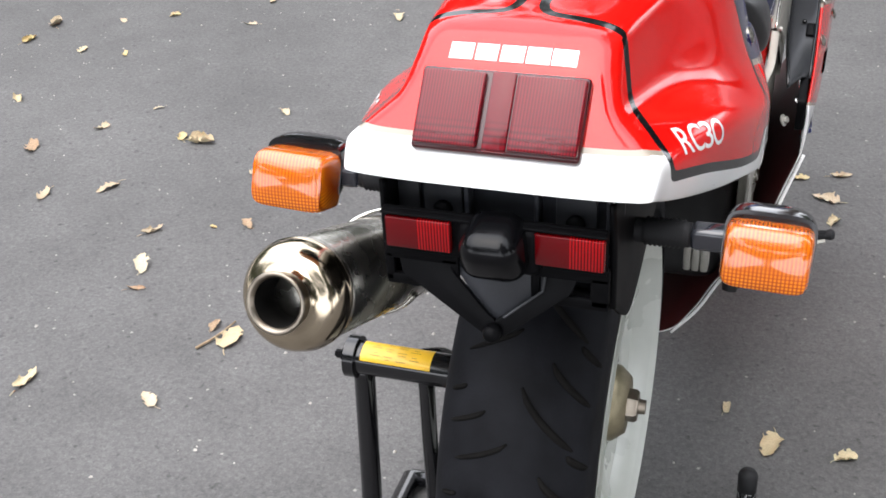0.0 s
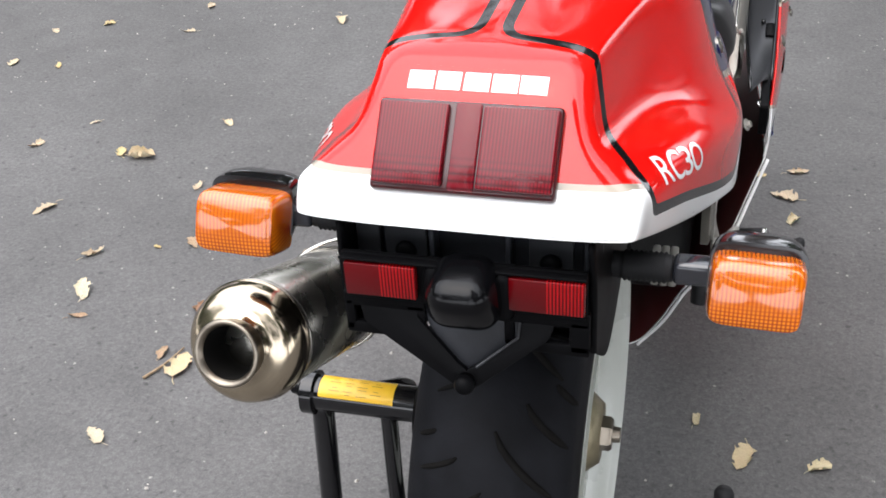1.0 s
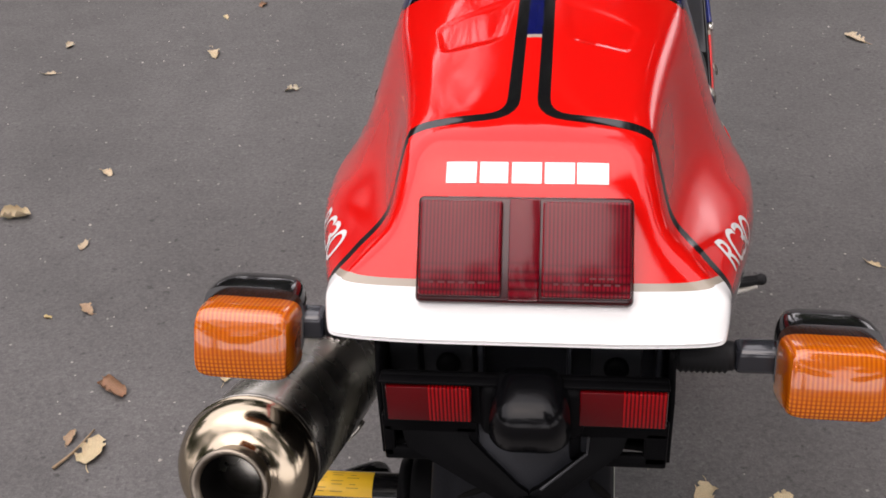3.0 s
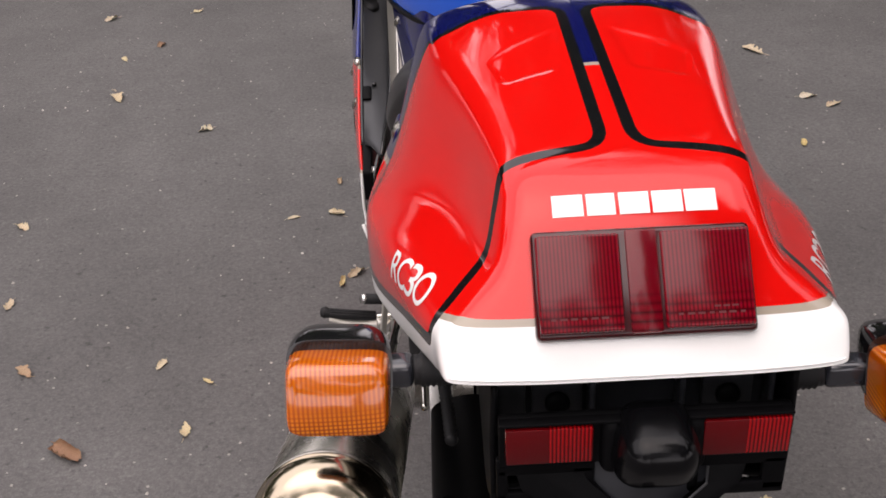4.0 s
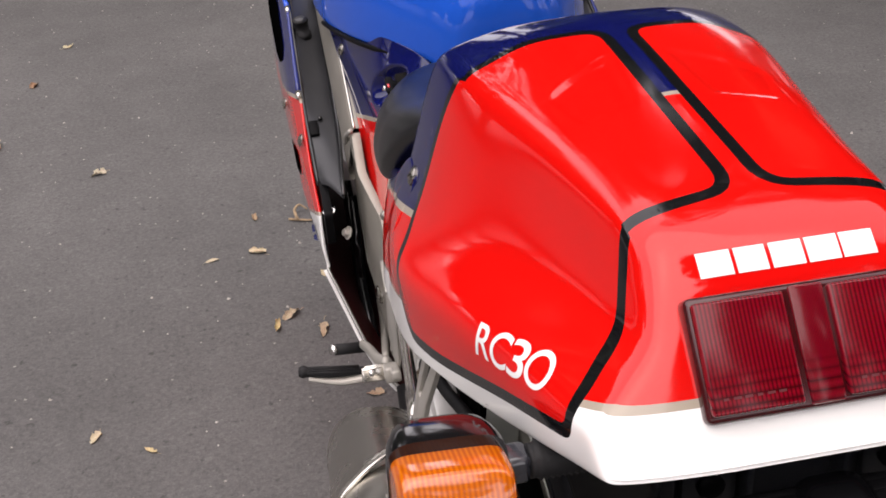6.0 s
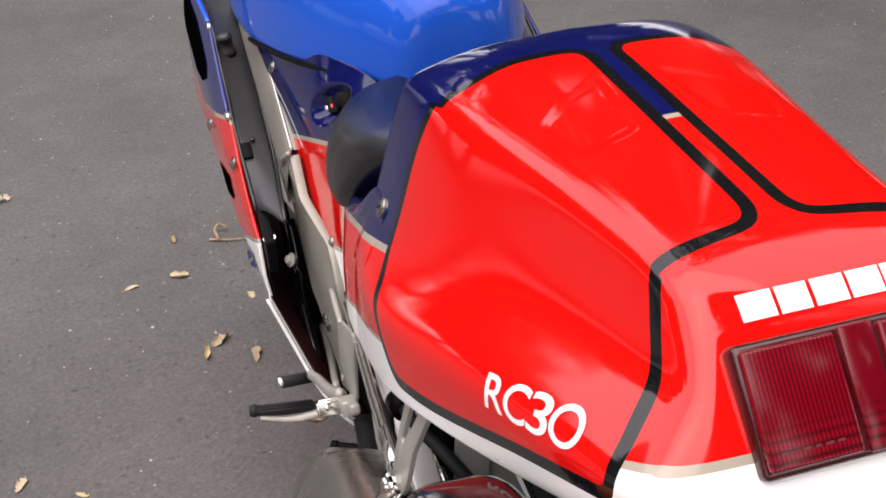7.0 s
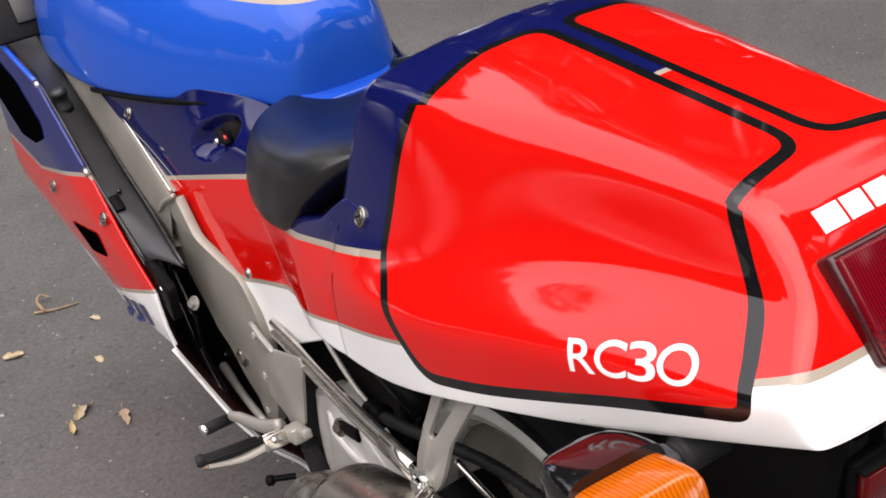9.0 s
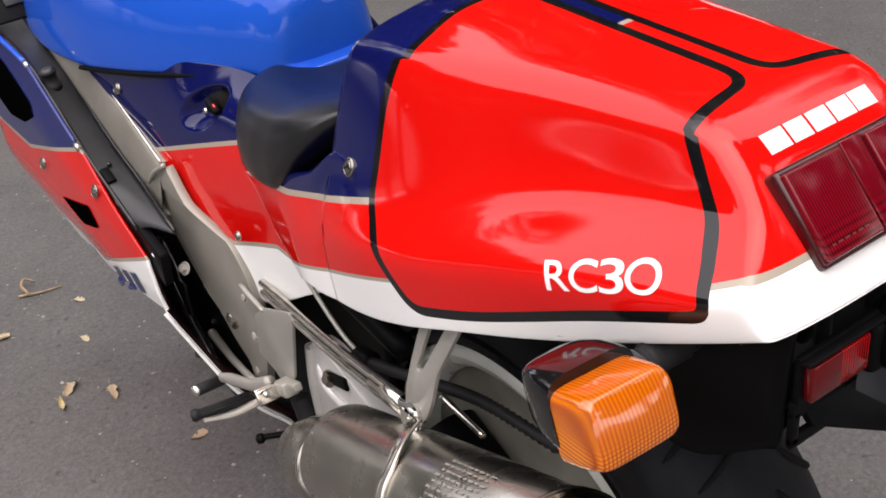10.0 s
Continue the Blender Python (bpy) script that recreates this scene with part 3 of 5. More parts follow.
# shallow moulded dip on top of each panel
tx, ty = np.abs(net[..., 0]), net[..., 1]
dip = np.clip(-polygon_distance(tx, ty, rounded([(0.02, 0.0), (0.084, -0.05), (0.073, -0.105), (0.027, -0.088)], 0.01)) / 0.005, 0, 1)
dip[:, crease:] = 0
net[..., 2] -= 0.0012 * dip
cowl_mesh = sheet_mesh("seat_cowl", net, paint_fields(net, crease))
welded = bmesh.new()
welded.from_mesh(cowl_mesh)
bmesh.ops.remove_doubles(welded, verts=welded.verts, dist=0.00002)
welded.to_mesh(cowl_mesh)
welded.free()
cowl = thick(mesh_object("seat_cowl", cowl_mesh, M_COWL, bike, "red solo-seat cowl with white base, navy rim and black outlines"), 0.003, -1.0)
cowl_tree = tree_of(cowl_mesh)

# skirt of the cowl running forward under the seat, one each side
M_SKIRT = livery("skirt_lacquer", [("navy", 0, NAVY), ("waist_line", 0, SILVER, 0.003), ("white", 0, WHITE), ("white_edge", 0, SILVER, 0.002)])
SKIRT = [[(0.13, 0.185, 0.788), (0.1665, 0.189, 0.795), (0.1762, 0.182, 0.771), (0.1895, 0.167, 0.728), (0.194, 0.15, 0.681), (0.172, 0.15, 0.684)],
         [(0.13, 0.245, 0.762), (0.1635, 0.25, 0.768), (0.1735, 0.235, 0.757), (0.1875, 0.21, 0.714), (0.193, 0.18, 0.676), (0.172, 0.18, 0.679)],
         [(0.13, 0.325, 0.725), (0.156, 0.33, 0.733), (0.167, 0.3, 0.735), (0.182, 0.25, 0.698), (0.19, 0.205, 0.67), (0.17, 0.205, 0.673)],
         [(0.13, 0.4, 0.7), (0.15, 0.405, 0.706), (0.162, 0.36, 0.71), (0.177, 0.28, 0.683), (0.187, 0.218, 0.664), (0.168, 0.218, 0.667)]]
# its rear end slips just under the cowl's rim and follows the cowl there
def under_cowl(i, inset):
    pts = [net[i, round(c / 9 * wide)] for c in (4.74, 5.3, 6.5, 8.0, 9.0)]
    pts = [(-x - inset, y, z) for x, y, z in pts]
    return [(pts[0][0] - 0.027, pts[0][1], pts[0][2] - 0.012)] + pts


SKIRT = [under_cowl(10, 0.0007), under_cowl(2, 0.0002)] + SKIRT
for s in (-1, 1):
    a = surface([[(s * x, y, z) for x, y, z in r] for r in SKIRT], 73, 61, 2)
    y, z = a[..., 1], a[..., 2]
    under = z - np.interp(y, (0.0, 0.07, 0.24, 0.36, 0.42), (0.84, 0.816, 0.757, 0.724, 0.71))
    white = np.interp(y, (-0.02, 0.2, 0.28), (0.778, 0.688, 0.656)) - z
    m = sheet_mesh("cowl_skirt", a, {"navy": under, "white": white, "waist_line": under + 0.003, "white_edge": white + 0.002})
    skirt = thick_in(mesh_object("cowl_skirt", m, M_SKIRT, bike, "red side skirt with navy top and white lower edge"), 0.0025, s)
    head, slot = slotted((s * 0.1645, 0.109, 0.829), (s * 0.9, 0.1, 0.4), 0.008)
    screw = part("fastener", head, M_BRUSHED, cowl, "slotted steel fastener")
    # Dark bar laid on the head for the shade in its slot
    part("slot", slot, M_SOOTSHADE, screw)

# white marks on the tail: brand mark as plain blocks, model number as letters
right, up = Vector((1, 0, 0)), Vector((0, 0.66, 0.75))
for i, (c, w) in enumerate(((-0.043, 0.02), (-0.0215, 0.0185), (0.0, 0.0195), (0.0215, 0.0195), (0.043, 0.0205))):
    part("logo_block", laid_on(bar(w, 0.0155), cowl_tree, Vector((c, -0.2685, 0.9455)), right, up, (0, -0.6, 0.8)), M_WHITE, cowl, "plain white block of a brand mark")
# wide round figures, each drawn out to its own width, in units of their height
def model_number(high):
    glyphs, x = [], 0.0
    for letter, wide, kern in (("R", 1.03, 0.02), ("C", 1.15, 0.06), ("3", 0.98, 0.04), ("O", 1.33, 0.0)):
        bm = lettering(letter, high, 0.01)
        lo, hi = min(v.co.x for v in bm.verts), max(v.co.x for v in bm.verts)
        foot, head = min(v.co.y for v in bm.verts), max(v.co.y for v in bm.verts)
        for v in bm.verts:
            v.co.x = x + (v.co.x - lo) / (hi - lo) * wide * high
            v.co.y = ((v.co.y - foot) / (head - foot) - 0.5) * high * (1.06 if letter in "C3O" else 1.0)
        x += (wide + kern) * high
        glyphs.append(bm)
    return moved(joined(*glyphs), pose(-x / 2, 0, 0))


for s in (-1, 1):
    foot, tip = Vector((s * 0.1663, -0.168, 0.8352)), Vector((s * 0.1395, -0.2492, 0.8615))
    along = ((tip - foot) * -s).normalized()
    rise = Vector((-s * 0.0045, 0.0019, 0.0197))
    rise = (rise - along * rise.dot(along)).normalized()
    out = along.cross(rise)
    part("model_number", laid_on(model_number(0.0212), cowl_tree, Vector((s * 0.1482, -0.2122, 0.8597)), along, rise, out), M_WHITE, cowl, "white model number lettering")

# tail lamp
lamp_turn = Matrix(((1, 0, 0, 0), (0, 0.66, -0.75, 0), (0, 0.75, 0.66, 0), (0, 0, 0, 1)))
lamp_pose = Matrix.Translation((0, -0.3055, 0.907)) @ lamp_turn
frame_bm = rounded_box((0.139, 0.07, 0.016), 0.004, 3)
tail_lamp = part("tail_lamp", moved(frame_bm, lamp_pose), M_REDFRAME, bike, "dark red twin tail lamp")
for x, w in ((-0.0405, 0.053), (0.0395, 0.056)):
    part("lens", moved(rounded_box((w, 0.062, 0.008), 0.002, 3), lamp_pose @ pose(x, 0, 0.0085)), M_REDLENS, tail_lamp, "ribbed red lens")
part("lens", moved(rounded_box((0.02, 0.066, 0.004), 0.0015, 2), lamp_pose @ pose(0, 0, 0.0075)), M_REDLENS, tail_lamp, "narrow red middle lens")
for x, first, count in ((-0.0405, -0.018, 6), (0.0395, -0.019, 7)):
    marks = [moved(bar(0.0044 if k % 3 else 0.003, 0.0014), lamp_pose @ pose(x + first + 0.0064 * k, -0.0225, 0.0127)) for k in range(count)]
    marks += [moved(bar(0.004, 0.0012), lamp_pose @ pose(x + 0.004 + 0.0055 * k, -0.0185, 0.0127)) for k in range(3 if x > 0 else 0)]
    tagged(part("raised_print", joined(*marks), M_LENSPRINT, tail_lamp, "row of small raised marks"), kind="stuff")

# underside of the tail: mudguard, number plate holder, reflectors, plate lamp
GUARD = [[(0.098, -0.335, 0.853), (0.1, -0.332, 0.8), (0.1, -0.33, 0.752)], [(0.1, -0.25, 0.83), (0.102, -0.24, 0.76), (0.1, -0.23, 0.69)],
         [(0.1, -0.12, 0.8), (0.102, -0.1, 0.75), (0.1, -0.09, 0.72)], [(0.1, 0.02, 0.76), (0.102, 0.03, 0.74), (0.1, 0.03, 0.725)]]
bms = []
for s in (-1, 1):
    bms.append(sheet_bm(surface([[(s * x, y, z) for x, y, z in r] for r in GUARD], 25, 13)))
bms.append(sheet_bm(surface([[(-0.1, -0.32, 0.755), (0, -0.32, 0.765), (0.1, -0.32, 0.755)], [(-0.1, -0.2, 0.715), (0, -0.2, 0.735), (0.1, -0.2, 0.715)], [(-0.1, 0.03, 0.725), (0, 0.03, 0.745), (0.1, 0.03, 0.725)]], 13, 13)))
bms.append(sheet_bm(surface([[(-0.12, -0.325, 0.858), (0.12, -0.325, 0.858)], [(-0.17, -0.1, 0.77), (0.17, -0.1, 0.77)], [(-0.16, 0.12, 0.70), (0.16, 0.12, 0.70)]], 13, 5)))
guard = thick(part("rear_mudguard", joined(*bms), M_BLACK, bike, "black plastic rear mudguard under the tail"), 0.004)
thick(part("tail_panel", sheet_bm(surface([[(-0.1, -0.3, 0.858), (0, -0.3, 0.86), (0.1, -0.3, 0.858)], [(-0.1, -0.294, 0.8), (0, -0.294, 0.8), (0.1, -0.294, 0.8)], [(-0.1, -0.31, 0.755), (0, -0.31, 0.755), (0.1, -0.31, 0.755)]], 9, 13)), M_TAILPANEL, guard, "black panel below the tail, greyed for the light on it"), 0.004)
# Tabs in a lighter black too, for the light that falls on them
for x in (-0.053, 0.062):
    shape = rounded([(x - 0.017, 0.79), (x + 0.017, 0.79), (x + 0.017, 0.852), (x - 0.017, 0.852)], 0.008)
    part("bracket_tab", moved(prism(shape, 0, 0.006, 0.001), pose(0, -0.306, 0) @ Matrix(((0, 1, 0, 0), (1, 0, 0, 0), (0, 0, 1, 0), (0, 0, 0, 1)))), M_SHELF, guard)
    part("bolt", lathe([(0, 0.0085), (0.7, 0.0085), (1, 0.006)], (x, -0.305, 0.815), (x, -0.312, 0.816), 16), M_BLACK, guard)
for x in (-0.03, 0.03, 0.09):
    part("rib", moved(rounded_box((0.004, 0.016, 0.06), 0.0015, 2), pose(x, -0.305, 0.82)), M_TAILPANEL, guard)
# Grey strip added for the lit guard side seen through a gap
part("lit_side_strip", moved(rounded_box((0.02, 0.006, 0.07), 0.002, 2), pose(-0.084, -0.303, 0.82)), M_SHELF, guard)

holder = part("plate_holder", joined(moved(rounded_box((0.19, 0.006, 0.042), 0.002, 2), pose(0, -0.337, 0.81)),
                                     moved(rounded_box((0.19, 0.012, 0.0024), 0.001, 2), pose(0, -0.341, 0.829))), M_BLACK, bike, "black number plate holder without a plate")
for x in (-0.0625, 0.0655):
    part("reflector", moved(rounded_box((0.057, 0.008, 0.029), 0.0015, 2), pose(x, -0.3435, 0.8115)), M_REFLECTOR, holder, "red rear reflector")
for x in (-0.064, 0.064):
    wing = [moved(rounded_box((0.066, 0.006, 0.014), 0.0015, 2), pose(x, -0.336, 0.787)), moved(rounded_box((0.066, 0.006, 0.011), 0.002, 2), pose(x, -0.336, 0.759)),
            moved(rounded_box((0.008, 0.006, 0.03), 0.002, 2), pose(x - 0.029, -0.336, 0.771)), moved(rounded_box((0.016, 0.006, 0.03), 0.002, 2), pose(x + 0.025, -0.336, 0.771))]
    part("slotted_tab", joined(*wing), M_BLACK, holder)
# plate lamp: top slopes to the rear, end face leans under
lamp = rounded_box((0.058, 0.06, 0.058), 0.019, 7)
for v in lamp.verts:
    x, y, z = v.co
    v.co = Vector((x * (1 - 0.14 * (z / 0.06 + 0.5)), y + (0.3 * (0.03 - z) if y < 0 else 0), z - (0.16 * (0.031 - y) if z > 0 else 0)))
part("plate_lamp", moved(lamp, pose(0.005, -0.357, 0.812)), M_LAMPBLACK, holder, "rounded black plate lamp housing")
part("lamp_base", moved(rounded_box((0.07, 0.02, 0.046), 0.008, 4), pose(0.006, -0.338, 0.806)), M_BLACK, holder)
plane = pose(0, -0.335, 0.79, -22) @ pose(0, 0, -0.79) @ Matrix(((0, 1, 0, 0), (1, 0, 0, 0), (0, 0, 1, 0), (0, 0, 0, 1)))
left_arm = rounded([(-0.088, 0.795), (-0.045, 0.795), (-0.036, 0.774), (-0.002, 0.741), (0.004, 0.738), (0.004, 0.722), (-0.004, 0.724), (-0.08, 0.768)], 0.003)
right_arm = rounded([(0.046, 0.795), (0.075, 0.795), (0.066, 0.768), (0.012, 0.724), (0.004, 0.722), (0.004, 0.738), (0.01, 0.741), (0.044, 0.768)], 0.003)
part("lower_bracket", moved(joined(prism(left_arm, 0, 0.007, 0.0012), prism(right_arm, 0, 0.007, 0.0012)), plane), M_BLACK, holder, "pointed black lower bracket")
panel = rounded([(-0.05, 0.795), (0.055, 0.795), (0.05, 0.766), (0.01, 0.734), (-0.002, 0.734)], 0.003)
part("bracket_panel", moved(prism(panel, 0.008, 0.011, 0.001), plane), M_TAILPANEL, holder)
# Thin lighter tube drawn for the highlight on the bracket's glossy edge
part("bracket_glint", moved(tube([(-0.001, 0.012, 0.741), (-0.001, 0.043, 0.768), (-0.001, 0.044, 0.78)], 0.0011, 6, 1), pose(0, -0.335, 0.79, -22) @ pose(0, 0, -0.79) @ Matrix(((0, 1, 0, 0), (1, 0, 0, 0), (0, 0, 1, 0), (0, 0, 0, 1)))), M_SHELF, holder)
part("bolt", lathe([(0, 0.008), (0.6, 0.008), (1, 0.0055)], (0.004, -0.358, 0.732), (0.004, -0.37, 0.736), 16), M_BLACK, holder)


# ---- turn signals ----
def squarish(bm, rings, half_x, half_z, power, bulge=0.0, lift=0.0):
    """Loft of squarish rings (depth, width share) along y; the last closes to a cap, bulging towards -y."""
    loops = []
    for d, w in rings:
        ring = []
        for k in range(48):
            a = 2 * math.pi * (k + 0.5) / 48
            c, n_ = math.cos(a), math.sin(a)
            x = half_x * abs(c) ** power * (1 if c >= 0 else -1) * w
            z = half_z * abs(n_) ** power * (1 if n_ >= 0 else -1) * w
            ring.append(bm.verts.new((x, d - bulge * (1 - (z / half_z) ** 2) * (1 - 0.3 * (x / half_x) ** 2), z + lift * d)))
        loops.append(ring)
    for p, q in zip(loops, loops[1:]):
        for j in range(48):
            bm.faces.new((p[j], p[(j + 1) % 48], q[(j + 1) % 48], q[j]))
    bm.faces.new(loops[0])
    bm.faces.new(loops[-1])
    return bm


def turn_signal(s, centre, roll):
    at = pose(*centre, -20, roll, 0)
    front = [(0.036, 1.0), (0.02, 0.995), (0.01, 0.98), (0.004, 0.955), (0.0005, 0.91), (0.0, 0.86), (0.0, 0.7), (0.0, 0.5), (0.0, 0.3), (0.0, 0.1), (0.0, 0.01)]
    lens = squarish(bmesh.new(), front, 0.0365, 0.027, 0.3)
    for v in lens.verts:
        f = max(0.0, 1 - v.co.y / 0.012)
        v.co.y -= f * 0.007 * (1 - (v.co.z / 0.027) ** 2) * (1 - 0.3 * (v.co.x / 0.0365) ** 2)
    back = [(0.033, 1.03), (0.039, 1.03), (0.053, 0.98), (0.067, 0.86), (0.078, 0.66), (0.085, 0.4), (0.088, 0.1)]
    body = part("turn_signal", moved(squarish(bmesh.new(), back, 0.0365, 0.027, 0.42, 0.0, 0.2), at), M_GLOSSBLACK, bike, "gloss black turn signal with amber lens")
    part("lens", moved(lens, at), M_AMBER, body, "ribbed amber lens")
    y, z = centre[1] + 0.045, centre[2] - 0.01
    a, b, c = (centre[0] - s * 0.02, y, z), (s * 0.15, y + 0.002, z - 0.002), (s * 0.09, y + 0.004, z - 0.004)
    part("stalk", moved(rounded_box((abs(a[0] - b[0]), 0.021, 0.021), 0.005, 4), pose((a[0] + b[0]) / 2, y + 0.001, z - 0.001)), M_STALK, body, "smooth grey-black stalk")
    rings = [tuple(Vector(b).lerp(Vector(c), k / 30)) for k in range(31)]
    part("rubber_mount", tube(rings, [(0.0134 if k % 2 else 0.0118) if 2 < k < 20 else 0.0112 for k in range(31)], 16, 1), M_RUBBER, body, "ribbed black rubber mount")


turn_signal(-1, (-0.202, -0.299, 0.819), 3)
turn_signal(1, (0.215, -0.291, 0.792), 2)


# ---- silencer on the left ----
def silencer():
    rear, front = Vector((-0.228, -0.31, 0.689)), Vector((-0.219, 0.12, 0.503))
    L = (front - rear).length
    prof = [(0.1, 0.05), (0.11, 0.055), (0.5, 0.0565), (0.968, 0.0562), (0.978, 0.0558), (0.983, 0.0545), (0.9845, 0.051), (0.985, 0.03)]
    body = part("silencer", lathe(prof, rear, front, 56), M_SHELL, bike, "brushed steel exhaust silencer")
    dome = [(0.04, 0.0283), (0.0455, 0.0308), (0.0495, 0.0335), (0.0525, 0.0375), (0.0555, 0.043), (0.061, 0.0483), (0.07, 0.0522), (0.082, 0.0553), (0.096, 0.0568), (0.107, 0.0572), (0.109, 0.0582), (0.114, 0.0582), (0.116, 0.0575), (0.125, 0.057)]
    part("end_cap", lathe(dome, rear, front, 56, caps=False), M_STEEL, body, "polished domed end cap")
    part("outlet", lathe([(0.041, 0.0284), (0.018, 0.0282), (0.011, 0.0292), (0.007, 0.0308), (0.003, 0.0313), (0.0, 0.0303), (-0.001, 0.0285), (0.001, 0.0268), (0.01, 0.0245)], rear, front, 48, caps=False), M_TIP, body, "heat-browned outlet lip")
    part("bore", lathe([(0.0098, 0.0246), (0.05, 0.024), (0.15, 0.023), (0.15, 0.0)], rear, front, 40, caps=False), M_SOOTSHADE, body, "sooty outlet bore")
    d = (front - rear).normalized()
    side = d.cross(Vector((0, 0, 1))).normalized()
    top = side.cross(d)
    # strap round the shell, drawn up and forward to the hanger's bolt
    rows = []
    for ang in np.linspace(330, 72, 60):
        lift = max(0.0, (128 - ang) / 50) ** 1.6
        c = rear + d * L * (0.56 + 0.055 * lift)
        out = side * math.cos(radians(ang)) + top * math.sin(radians(ang))
        rows.append([c + d * k * 0.0075 + out * (0.0572 + 0.0085 * lift + high) for k, high in ((-1, 0), (-0.8, 0.003), (-0.55, 0.0022), (0, 0.0026), (0.55, 0.0022), (0.8, 0.003), (1, 0))])
    thick(part("clamp_strap", sheet_bm(np.array([[tuple(p) for p in q] for q in rows])), M_SILVERTUBE, body, "bright clamp strap with rolled edges"), 0.002)
    ring = [(0.122, 0.0555), (0.124, 0.0578), (0.131, 0.0578), (0.133, 0.0555)]
    part("end_band", lathe(ring, rear, front, 56), M_BRUSHED, body)
    low = Vector((-0.011, 0, 0)) - top * 0.007
    part("link_pipe", tube([front + d * 0.03 + low, front + d * 0.09 + low, (-0.2, 0.25, 0.415), (-0.14, 0.34, 0.32), (-0.06, 0.4, 0.27)], [0.036, 0.034, 0.031, 0.03, 0.029], 24), M_BRUSHED, body)
    # Dark sleeve drawn for the shade between shell and collar
    part("front_gap_shade", lathe([(0.975, 0.047), (1.04, 0.044)], rear, front, 40), M_SOOTSHADE, body)
    part("front_collar", lathe([(1.01, 0.04), (1.012, 0.0455), (1.02, 0.0465), (1.09, 0.0465), (1.13, 0.044), (1.15, 0.036)], rear + low, front + low, 56), M_BRUSHED, body, "grey front collar")
    # etched plate on the shell: rows of small bars that cannot be read
    bms = []
    for r in range(11):
        ang = radians(152 - 6 * r)
        out = side * math.cos(ang) + top * math.sin(ang)
        tang = out.cross(d)
        for k in range(8):
            p = rear + d * (0.128 + 0.009 * k + (0.002 if r % 2 else 0)) + out * 0.0569
            bm = bar((0.0075, 0.006, 0.0082, 0.0045)[(3 * r + k) % 4], 0.0022)
            bms.append(moved(bm, Matrix(((d.x, tang.x, out.x, p.x), (d.y, tang.y, out.y, p.y), (d.z, tang.z, out.z, p.z), (0, 0, 0, 1)))))
    tagged(part("etched_plate", joined(*bms), M_PALEPRINT, body, "rows of pale etched print"), kind="stuff")


silencer()

# forked silencer hanger below the cowl
fork = rounded([(-0.018, 0.757), (-0.007, 0.721), (0.006, 0.683), (0.017, 0.644), (0.018, 0.625), (0.011, 0.61), (-0.004, 0.612), (-0.018, 0.632), (-0.024, 0.648), (-0.033, 0.684), (-0.069, 0.752), (-0.075, 0.763), (-0.058, 0.762), (-0.049, 0.744), (-0.015, 0.685), (-0.007, 0.673), (-0.001, 0.675), (-0.022, 0.729), (-0.032, 0.757)], 0.003)
hanger = part("silencer_hanger", moved(prism(fork, -0.1905, -0.186, 0.0012), Matrix(((1, 0, 0.13, -0.085), (0, 1, 0, 0), (0, 0, 1, 0), (0, 0, 0, 1)))), M_ALU, bike, "flat forked satin aluminium hanger")
part("strap_end", tube([(-0.191, 0.0, 0.626), (-0.2, -0.004, 0.62), (-0.21, -0.01, 0.612)], 0.009, 12, flat=0.6), M_CHROME, hanger)
part("bolt", joined(bolt((-0.196, 0.001, 0.624), (-1, -0.1, 0.25), 0.0075, 0.012), lathe([(0, 0.0115), (1, 0.0115)], (-0.189, 0.001, 0.622), (-0.2, 0.001, 0.626), 20)), M_CHROME, hanger)


